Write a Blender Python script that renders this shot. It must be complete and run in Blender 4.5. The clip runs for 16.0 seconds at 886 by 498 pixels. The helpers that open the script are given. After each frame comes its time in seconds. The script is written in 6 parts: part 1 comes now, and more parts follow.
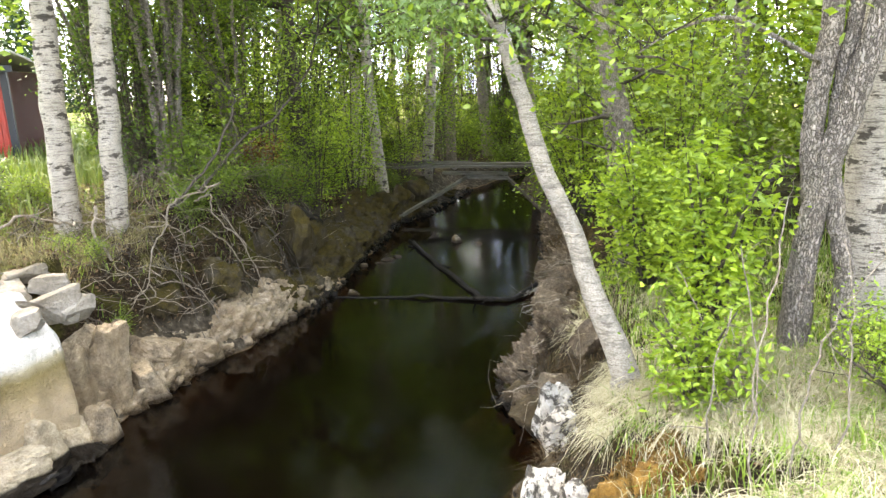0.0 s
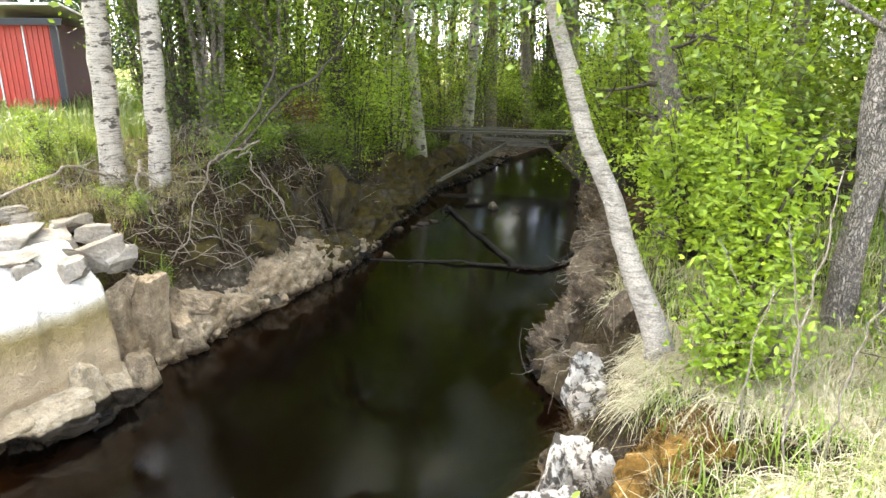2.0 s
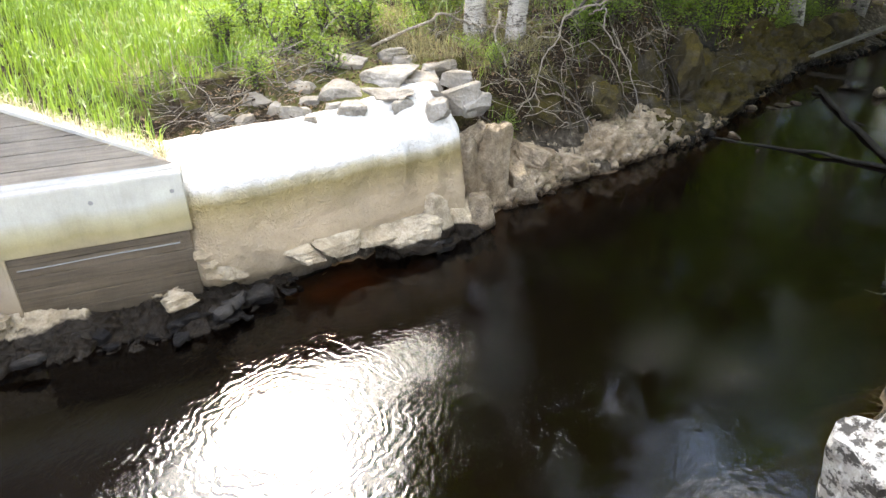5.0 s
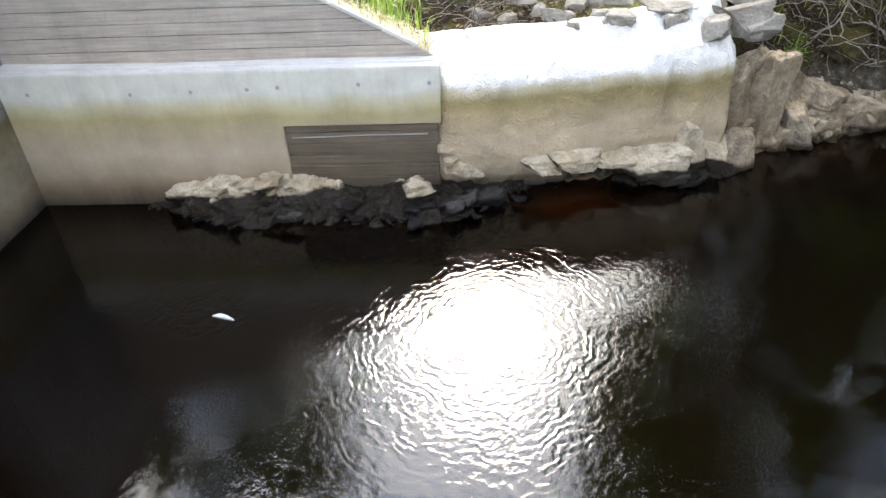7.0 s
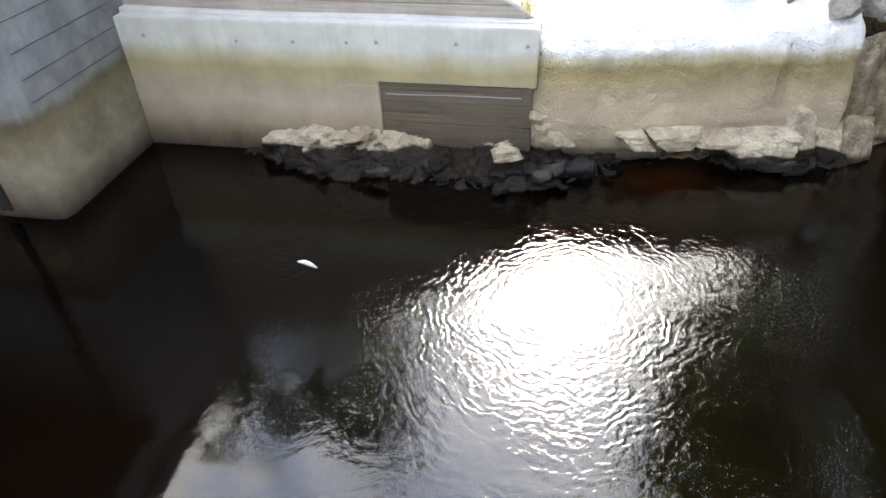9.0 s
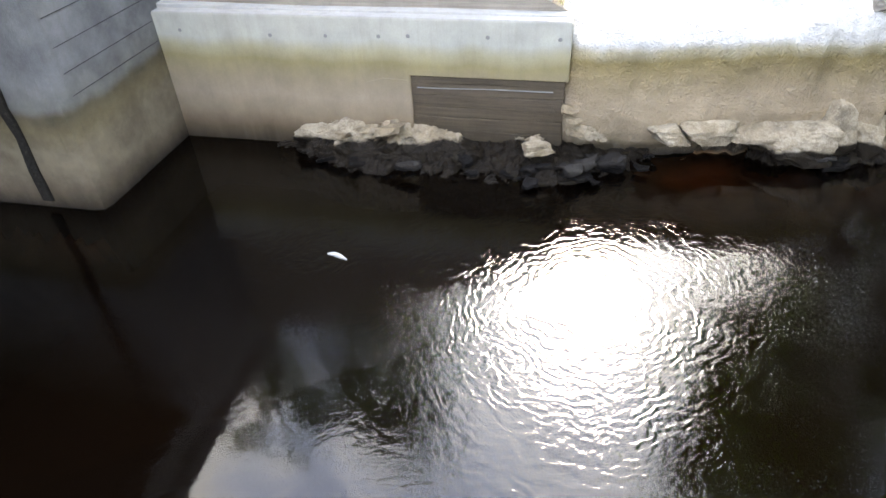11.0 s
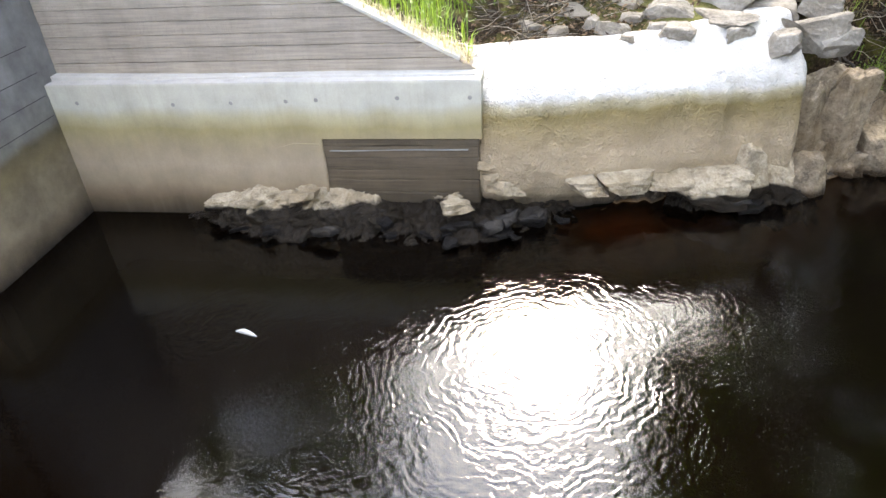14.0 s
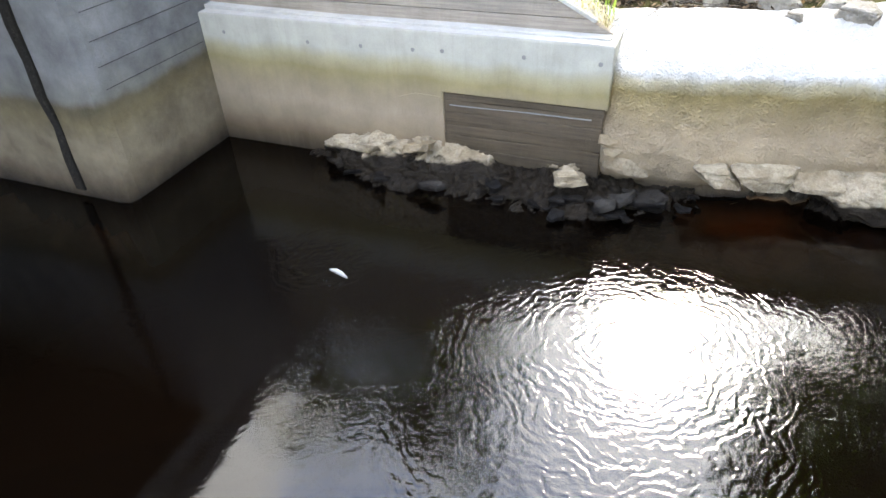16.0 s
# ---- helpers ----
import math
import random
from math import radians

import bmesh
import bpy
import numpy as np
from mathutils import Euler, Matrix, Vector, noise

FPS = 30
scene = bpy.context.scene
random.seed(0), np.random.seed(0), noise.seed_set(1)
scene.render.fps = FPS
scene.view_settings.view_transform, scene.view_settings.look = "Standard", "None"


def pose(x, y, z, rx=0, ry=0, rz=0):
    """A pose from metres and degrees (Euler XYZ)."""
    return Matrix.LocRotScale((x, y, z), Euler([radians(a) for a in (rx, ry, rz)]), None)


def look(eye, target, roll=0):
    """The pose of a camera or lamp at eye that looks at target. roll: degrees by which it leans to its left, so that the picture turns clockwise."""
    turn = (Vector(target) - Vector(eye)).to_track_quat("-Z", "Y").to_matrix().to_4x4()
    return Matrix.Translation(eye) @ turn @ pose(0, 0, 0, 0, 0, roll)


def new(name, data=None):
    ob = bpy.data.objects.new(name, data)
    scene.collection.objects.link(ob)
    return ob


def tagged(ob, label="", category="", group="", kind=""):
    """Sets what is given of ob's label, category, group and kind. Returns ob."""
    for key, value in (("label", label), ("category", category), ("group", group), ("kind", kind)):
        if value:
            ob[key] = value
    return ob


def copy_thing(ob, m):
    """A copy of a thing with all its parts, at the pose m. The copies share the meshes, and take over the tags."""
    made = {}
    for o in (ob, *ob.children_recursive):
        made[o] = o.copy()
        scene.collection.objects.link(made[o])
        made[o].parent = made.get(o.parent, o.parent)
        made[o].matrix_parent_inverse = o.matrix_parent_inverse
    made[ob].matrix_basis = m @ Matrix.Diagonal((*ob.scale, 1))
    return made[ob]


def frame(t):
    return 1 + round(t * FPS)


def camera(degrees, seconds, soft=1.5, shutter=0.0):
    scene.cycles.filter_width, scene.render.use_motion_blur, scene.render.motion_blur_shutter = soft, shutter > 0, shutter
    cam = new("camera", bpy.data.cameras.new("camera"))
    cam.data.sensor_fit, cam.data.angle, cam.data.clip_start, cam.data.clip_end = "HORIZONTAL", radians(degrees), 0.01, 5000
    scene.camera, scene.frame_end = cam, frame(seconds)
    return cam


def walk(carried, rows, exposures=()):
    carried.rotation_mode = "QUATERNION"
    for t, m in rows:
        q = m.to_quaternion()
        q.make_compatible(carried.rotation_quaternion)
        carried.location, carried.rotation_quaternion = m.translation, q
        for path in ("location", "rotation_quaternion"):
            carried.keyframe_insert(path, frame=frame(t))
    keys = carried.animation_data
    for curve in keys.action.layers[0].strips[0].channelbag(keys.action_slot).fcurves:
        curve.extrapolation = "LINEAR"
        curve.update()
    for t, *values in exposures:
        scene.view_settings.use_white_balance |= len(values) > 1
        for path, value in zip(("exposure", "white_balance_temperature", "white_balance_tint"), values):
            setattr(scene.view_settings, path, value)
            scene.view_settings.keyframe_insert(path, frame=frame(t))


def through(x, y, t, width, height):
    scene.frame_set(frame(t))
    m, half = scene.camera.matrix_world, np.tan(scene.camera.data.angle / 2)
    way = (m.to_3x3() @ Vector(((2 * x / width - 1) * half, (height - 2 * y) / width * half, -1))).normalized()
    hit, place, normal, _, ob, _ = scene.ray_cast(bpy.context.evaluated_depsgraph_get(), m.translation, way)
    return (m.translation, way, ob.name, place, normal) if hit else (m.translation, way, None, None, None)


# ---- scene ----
cam = camera(68.73, 16.0)
walk(cam, [
    (0, pose(0.190, -0.068, 3.086, 76.52, 1.71, 0.00)),
    (0.5, pose(0.212, -0.016, 3.061, 75.47, 2.04, -0.61)),
    (1, pose(0.215, -0.014, 3.060, 74.08, 1.86, 0.70)),
    (1.5, pose(0.187, -0.059, 3.072, 74.07, 0.65, 1.65)),
    (2, pose(0.188, -0.043, 3.052, 73.68, 0.34, 3.60)),
    (2.5, pose(0.193, -0.060, 3.055, 73.37, 0.95, 4.51)),
    (3, pose(0.186, -0.062, 3.045, 72.98, 0.56, 5.23)),
    (3.5, pose(0.185, -0.051, 3.041, 72.52, 0.22, 6.34)),
    (4, pose(0.130, -0.096, 3.033, 71.23, -0.26, 9.11)),
    (4.5, pose(0.078, -0.105, 2.977, 67.96, -0.08, 18.69)),
    (5, pose(0.025, -0.102, 2.995, 62.75, 1.50, 32.25)),
    (5.2, pose(0.025, -0.102, 2.995, 61.40, 1.57, 37.05)),
    (7.3, pose(-0.080, -0.105, 2.998, 55.51, 1.59, 55.37)),
    (7.5, pose(-0.057, -0.126, 2.993, 55.63, 1.31, 56.19)),
    (8, pose(-0.054, -0.105, 3.004, 54.23, 1.26, 59.72)),
    (8.5, pose(-0.074, -0.119, 3.014, 53.23, 1.53, 61.67)),
    (9, pose(-0.091, -0.123, 3.019, 52.44, 1.54, 63.11)),
    (9.2, pose(-0.091, -0.123, 3.019, 52.20, 1.55, 63.60)),
    (11.3, pose(-0.082, -0.143, 2.998, 52.27, 2.61, 65.54)),
    (11.5, pose(-0.131, -0.167, 3.008, 53.32, 2.08, 64.14)),
    (12, pose(-0.133, -0.140, 3.018, 54.35, 3.81, 56.09)),
    (12.5, pose(-0.104, -0.072, 3.030, 58.08, 2.26, 49.54)),
    (13, pose(-0.080, 0.034, 2.984, 57.84, -1.29, 49.04)),
    (13.5, pose(-0.102, 0.102, 2.951, 56.64, -1.45, 53.05)),
    (14, pose(-0.151, 0.210, 2.927, 56.74, 3.07, 60.22)),
    (14.5, pose(-0.120, 0.299, 2.942, 52.33, 4.22, 70.81)),
    (15, pose(-0.181, 0.316, 2.894, 52.73, 2.01, 71.86)),
    (15.5, pose(-0.188, 0.347, 2.870, 51.99, 0.73, 72.26)),
    (16, pose(-0.161, 0.469, 2.874, 53.95, 2.32, 74.65)),
], exposures=[(0.0, 2.75, 8700, 12), (3.5, 2.8, 8500, 12), (5.0, 2.5, 7900, 13), (7.5, 2.2, 7400, 13), (9.2, 2.2, 7400, 13), (11.3, 2.3, 7500, 14), (12.5, 2.3, 8000, 15), (13.5, 2.3, 8000, 15), (14.5, 2.3, 7400, 13), (16.0, 2.3, 7300, 12)])

# ---------------------------------------------------------------- world and sun
SUN_DIR = Vector((-0.581, 0.454, 0.676)).normalized()  # veiled by thin cloud
world = bpy.data.worlds.new("sky")
scene.world = world
world.use_nodes = True
wt = world.node_tree
wt.nodes.clear()
w_out = wt.nodes.new("ShaderNodeOutputWorld")
w_bg = wt.nodes.new("ShaderNodeBackground")
w_cloud = wt.nodes.new("ShaderNodeBackground")
w_mix = wt.nodes.new("ShaderNodeMixShader")
w_sky = wt.nodes.new("ShaderNodeTexSky")
w_sky.sky_type = "NISHITA"
w_sky.sun_disc = False
w_sky.sun_elevation = math.asin(SUN_DIR.z)
w_sky.sun_rotation = math.atan2(SUN_DIR.x, SUN_DIR.y)
w_bg.inputs["Strength"].default_value = 0.15
w_co = wt.nodes.new("ShaderNodeTexCoord")
w_sep = wt.nodes.new("ShaderNodeSeparateXYZ")
w_max = wt.nodes.new("ShaderNodeMath")
w_max.operation = "MAXIMUM"
w_max.inputs[1].default_value = 0.12
w_div = wt.nodes.new("ShaderNodeVectorMath")
w_div.operation = "DIVIDE"
w_noise = wt.nodes.new("ShaderNodeTexNoise")
w_noise.inputs["Scale"].default_value = 2.3
w_noise.inputs["Detail"].default_value = 7
w_noise.inputs["Roughness"].default_value = 0.52
w_ramp = wt.nodes.new("ShaderNodeValToRGB")
w_ramp.color_ramp.elements[0].position = 0.45
w_ramp.color_ramp.elements[1].position = 0.55
w_ramp.color_ramp.elements[0].color = (0.3, 0.3, 0.3, 1)
w_tint = wt.nodes.new("ShaderNodeValToRGB")  # thin haze is bluish, thick cloud white
w_tint.color_ramp.elements[0].position = 0.47
w_tint.color_ramp.elements[1].position = 0.6
w_tint.color_ramp.elements[0].color = (0.28, 0.48, 1.0, 1)
w_tint.color_ramp.elements[1].color = (0.88, 0.94, 1.0, 1)
wt.links.new(w_noise.outputs["Fac"], w_tint.inputs["Fac"])
w_white = wt.nodes.new("ShaderNodeMix")
w_white.data_type = "RGBA"
w_white.inputs[7].default_value = (0.87, 0.935, 1.0, 1)
wt.links.new(w_tint.outputs["Color"], w_white.inputs[6])
wt.links.new(w_white.outputs[2], w_cloud.inputs["Color"])
# thin cloud glows round the veiled sun
w_dot = wt.nodes.new("ShaderNodeVectorMath")
w_dot.operation = "DOT_PRODUCT"
w_dot.inputs[1].default_value = SUN_DIR
w_pow = wt.nodes.new("ShaderNodeMath")
w_pow.operation = "POWER"
w_pow.inputs[1].default_value = 4.0
w_pos = wt.nodes.new("ShaderNodeMath")
w_pos.operation = "MAXIMUM"
w_pos.inputs[1].default_value = 0.0
w_mad = wt.nodes.new("ShaderNodeMath")
w_mad.operation = "MULTIPLY_ADD"
w_mad.inputs[1].default_value = 3.1
w_mad.inputs[2].default_value = 1.9
w_core = wt.nodes.new("ShaderNodeMath")
w_core.operation = "POWER"
w_core.inputs[1].default_value = 25.0
w_sum = wt.nodes.new("ShaderNodeMath")
w_sum.operation = "MULTIPLY_ADD"
w_sum.inputs[1].default_value = 2.6
wt.links.new(w_co.outputs["Generated"], w_dot.inputs[0])
wt.links.new(w_dot.outputs["Value"], w_pos.inputs[0])
wt.links.new(w_pos.outputs[0], w_pow.inputs[0])
wt.links.new(w_pow.outputs[0], w_mad.inputs[0])
w_ring = wt.nodes.new("ShaderNodeMath")
w_ring.operation = "POWER"
w_ring.inputs[1].default_value = 13.0
wt.links.new(w_pos.outputs[0], w_ring.inputs[0])
wt.links.new(w_ring.outputs[0], w_white.inputs["Factor"])
wt.links.new(w_pos.outputs[0], w_core.inputs[0])
wt.links.new(w_core.outputs[0], w_sum.inputs[0])
wt.links.new(w_mad.outputs[0], w_sum.inputs[2])
wt.links.new(w_sum.outputs[0], w_cloud.inputs["Strength"])
wt.links.new(w_co.outputs["Generated"], w_sep.inputs[0])
wt.links.new(w_sep.outputs["Z"], w_max.inputs[0])
wt.links.new(w_co.outputs["Generated"], w_div.inputs[0])
wt.links.new(w_max.outputs[0], w_div.inputs[1])
wt.links.new(w_div.outputs[0], w_noise.inputs["Vector"])
wt.links.new(w_noise.outputs["Fac"], w_ramp.inputs["Fac"])
wt.links.new(w_sky.outputs[0], w_bg.inputs["Color"])
w_veil = wt.nodes.new("ShaderNodeMath")
w_veil.operation = "MAXIMUM"  # the cloud closes round the sun
wt.links.new(w_ramp.outputs["Color"], w_veil.inputs[0])
wt.links.new(w_pow.outputs[0], w_veil.inputs[1])
wt.links.new(w_veil.outputs[0], w_mix.inputs["Fac"])
wt.links.new(w_bg.outputs[0], w_mix.inputs[1])
wt.links.new(w_cloud.outputs[0], w_mix.inputs[2])
wt.links.new(w_mix.outputs[0], w_out.inputs["Surface"])

sun_data = bpy.data.lights.new("sun", "SUN")
sun_data.energy = 1.5
sun_data.angle = radians(12.0)
sun_data.color = (1.0, 0.965, 0.91)
sun = new("sun", sun_data)
sun.matrix_world = look((0, 0, 40), Vector((0, 0, 40)) - SUN_DIR)


# ---------------------------------------------------------------- materials
class Nodes:
    """Short hand for building one material's node tree."""

    def __init__(self, name):
        self.mat = bpy.data.materials.new(name)
        self.mat.use_nodes = True
        self.t = self.mat.node_tree
        self.t.nodes.clear()
        self.out = self.n("ShaderNodeOutputMaterial")

    def n(self, kind, **values):
        node = self.t.nodes.new(kind)
        for key, value in values.items():
            node.inputs[key.replace("_", " ")].default_value = value
        return node

    def link(self, a, b):
        self.t.links.new(a, b)

    def coords(self, kind="Object", scale=(1, 1, 1)):
        co, mp = self.n("ShaderNodeTexCoord"), self.n("ShaderNodeMapping")
        mp.inputs["Scale"].default_value = scale
        self.link(co.outputs[kind], mp.inputs["Vector"])
        return mp.outputs[0]

    def place(self, scale=(1, 1, 1)):
        geo, mp = self.n("ShaderNodeNewGeometry"), self.n("ShaderNodeMapping")
        mp.inputs["Scale"].default_value = scale
        self.link(geo.outputs["Position"], mp.inputs["Vector"])
        return mp.outputs[0]

    def noise(self, vec, scale, detail=5, rough=0.55, out="Fac"):
        node = self.n("ShaderNodeTexNoise", Scale=scale, Detail=detail, Roughness=rough)
        self.link(vec, node.inputs["Vector"])
        return node.outputs[out]

    def voronoi(self, vec, scale, feature="F1", out="Distance"):
        node = self.n("ShaderNodeTexVoronoi", Scale=scale)
        node.feature = feature
        self.link(vec, node.inputs["Vector"])
        return node.outputs[out]

    def ramp(self, fac, stops, mode="LINEAR"):
        node = self.n("ShaderNodeValToRGB")
        node.color_ramp.interpolation = mode
        els = node.color_ramp.elements
        while len(els) < len(stops):
            els.new(0.5)
        for el, (pos, col) in zip(els, stops):
            el.position = pos
            el.color = (*col, 1) if hasattr(col, "__len__") else (col, col, col, 1)
        self.link(fac, node.inputs["Fac"])
        return node.outputs["Color"]

    def mix(self, fac, a, b, mode="MIX"):
        node = self.t.nodes.new("ShaderNodeMix")
        node.data_type, node.blend_type = "RGBA", mode
        for socket, value in ((node.inputs["Factor"], fac), (node.inputs[6], a), (node.inputs[7], b)):
            if isinstance(value, (int, float)):
                socket.default_value = value
            elif isinstance(value, tuple):
                socket.default_value = (*value, 1)
            else:
                self.link(value, socket)
        return node.outputs[2]

    def math(self, op, a, b=0.0, clamp=False):
        node = self.t.nodes.new("ShaderNodeMath")
        node.operation, node.use_clamp = op, clamp
        for socket, value in ((node.inputs[0], a), (node.inputs[1], b)):
            if isinstance(value, (int, float)):
                socket.default_value = value
            else:
                self.link(value, socket)
        return node.outputs[0]

    def height(self):
        geo, sep = self.n("ShaderNodeNewGeometry"), self.n("ShaderNodeSeparateXYZ")
        self.link(geo.outputs["Position"], sep.inputs[0])
        return sep.outputs["Z"]

    def slope(self):
        geo, sep = self.n("ShaderNodeNewGeometry"), self.n("ShaderNodeSeparateXYZ")
        self.link(geo.outputs["Normal"], sep.inputs[0])
        return sep.outputs["Z"]

    def bump(self, height, strength=0.5, distance=0.01, normal=None):
        node = self.n("ShaderNodeBump", Strength=strength, Distance=distance)
        self.link(height, node.inputs["Height"])
        if normal is not None:
            self.link(normal, node.inputs["Normal"])
        return node.outputs[0]

    def surface(self, color, rough=0.8, normal=None, metal=0.0, spec=0.4):
        b = self.n("ShaderNodeBsdfPrincipled")
        for key, value in (("Base Color", color), ("Roughness", rough), ("Metallic", metal), ("Specular IOR Level", spec)):
            if isinstance(value, tuple):
                b.inputs[key].default_value = (*value, 1)
            elif isinstance(value, (int, float)):
                b.inputs[key].default_value = value
            else:
                self.link(value, b.inputs[key])
        if normal is not None:
            self.link(normal, b.inputs["Normal"])
        self.link(b.outputs[0], self.out.inputs["Surface"])
        return b


def wet_line(s, color, rough=0.85, low=0.08, high=0.14, dark=(0.12, 0.1, 0.085)):
    """The dark wet band that the water leaves on stone, a hand above its level."""
    z = s.height()
    wob = s.noise(s.place(), 5, 4)
    zz = s.math("ADD", z, s.math("MULTIPLY", s.math("SUBTRACT", wob, 0.5), 0.09))
    band = s.ramp(s.math("DIVIDE", s.math("SUBTRACT", zz, low), high - low, True), [(0, 1.0), (1, 0.0)])
    col = s.mix(band, color, s.mix(1.0, color, dark, "MULTIPLY"))
    return col, s.ramp(band, [(0, rough), (1, 0.5)])


def ground_material():
    s = Nodes("bank_soil")
    p = s.place()
    big, mid, fine = s.noise(p, 0.6, 4), s.noise(p, 3.5, 6, 0.65), s.noise(p, 38, 6, 0.7)
    litter = s.ramp(fine, [(0.34, (0.006, 0.004, 0.0025)), (0.54, (0.026, 0.017, 0.01)), (0.7, (0.09, 0.063, 0.039))])
    moss = s.ramp(mid, [(0.35, (0.016, 0.02, 0.005)), (0.65, (0.065, 0.06, 0.013))])
    soil = s.mix(s.ramp(mid, [(0.48, 0.0), (0.6, 0.75)]), litter, moss)
    rock = s.ramp(s.noise(p, 9, 8, 0.65), [(0.34, (0.016, 0.013, 0.009)), (0.55, (0.065, 0.053, 0.038)), (0.72, (0.2, 0.17, 0.13))])
    grass = s.ramp(fine, [(0.3, (0.08, 0.09, 0.02)), (0.6, (0.2, 0.2, 0.06)), (0.75, (0.32, 0.29, 0.12))])
    flat = s.ramp(s.math("ADD", s.slope(), s.math("MULTIPLY", s.math("SUBTRACT", mid, 0.5), 0.3)), [(0.9, 0.0), (0.985, 1.0)])
    z = s.height()
    high = s.ramp(s.math("ADD", s.math("DIVIDE", z, 3.0), s.math("MULTIPLY", s.math("SUBTRACT", big, 0.5), 0.2)), [(0.42, 0.0), (0.56, 1.0)])
    col = s.mix(s.math("MULTIPLY", flat, high), soil, grass)
    low = s.ramp(s.math("ADD", s.math("DIVIDE", z, 2.0), s.math("MULTIPLY", s.math("SUBTRACT", mid, 0.5), 0.35)), [(0.2, 1.0), (0.34, 0.0)])
    col = s.mix(low, col, rock)
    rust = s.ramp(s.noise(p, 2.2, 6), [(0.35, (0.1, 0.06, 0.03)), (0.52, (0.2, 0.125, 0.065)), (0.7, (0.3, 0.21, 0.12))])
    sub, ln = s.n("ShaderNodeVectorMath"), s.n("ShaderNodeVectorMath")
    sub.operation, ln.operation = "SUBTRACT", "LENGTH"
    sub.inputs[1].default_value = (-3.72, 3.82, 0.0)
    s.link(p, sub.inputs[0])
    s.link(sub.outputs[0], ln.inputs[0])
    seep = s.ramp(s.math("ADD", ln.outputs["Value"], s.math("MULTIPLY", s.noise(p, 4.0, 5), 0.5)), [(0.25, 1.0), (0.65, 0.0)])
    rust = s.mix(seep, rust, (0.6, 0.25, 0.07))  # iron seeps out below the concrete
    # The bed's darkening with depth stands in for light lost in brown water.
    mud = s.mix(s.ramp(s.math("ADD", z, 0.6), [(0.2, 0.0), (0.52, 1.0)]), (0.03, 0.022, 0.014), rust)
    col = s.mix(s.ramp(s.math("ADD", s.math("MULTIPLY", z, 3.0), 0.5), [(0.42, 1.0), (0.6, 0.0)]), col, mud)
    bump = s.bump(s.mix(0.5, s.noise(p, 14, 8, 0.7), s.noise(p, 60, 5, 0.7)), 0.9, 0.05)
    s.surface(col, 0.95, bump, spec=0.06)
    return s.mat


def rock_material(name, dark, mid, light, wet=True, patches=None, moss=0.0, scale=7.0, gloss=0.12):
    s = Nodes(name)
    p = s.place()
    a, b = s.noise(p, scale, 9, 0.68), s.noise(p, scale * 7, 6, 0.65)
    col = s.ramp(a, [(0.35, dark), (0.53, mid), (0.74, light)])
    col = s.mix(0.28, col, s.ramp(b, [(0.3, tuple(c * 0.5 for c in mid)), (0.7, tuple(min(1, c * 1.15) for c in light))]))
    big = s.noise(p, scale * 0.28, 4, 0.6)
    col = s.mix(s.ramp(big, [(0.38, 0.6), (0.58, 0.0)]), col, tuple(c * k for c, k in zip(mid, (0.62, 0.55, 0.46))))
    crack = s.ramp(s.voronoi(s.mix(0.12, p, s.noise(p, 4, 3, out="Color"), "ADD"), scale * 0.55, "DISTANCE_TO_EDGE"), [(0.0, 0.0), (0.035, 1.0)])
    col = s.mix(s.math("MULTIPLY", s.math("SUBTRACT", 1.0, crack), 0.1), col, tuple(c * 0.4 for c in dark))
    if patches:
        m = s.ramp(s.noise(p, 11, 7, 0.7), [(patches[1], 0.0), (patches[1] + 0.06, 0.9)])
        col = s.mix(m, col, patches[0])
    if moss:
        m = s.math("MULTIPLY", s.ramp(s.slope(), [(0.0, 0.55), (0.7, 1.0)]), s.ramp(s.noise(p, 3.2, 5), [(0.5 - moss * 0.2, 0.0), (0.66 - moss * 0.2, 1.0)]))
        col = s.mix(m, col, s.ramp(b, [(0.3, (0.015, 0.012, 0.003)), (0.7, (0.07, 0.05, 0.01))]))
    rough = 0.88
    if wet:
        col, rough = wet_line(s, col, 0.88, *(wet if isinstance(wet, tuple) else ()))
    h = s.mix(0.35, a, b)
    s.surface(col, rough, s.bump(crack, 0.12, 0.015, s.bump(h, 1.0, 0.04)), spec=gloss)
    return s.mat


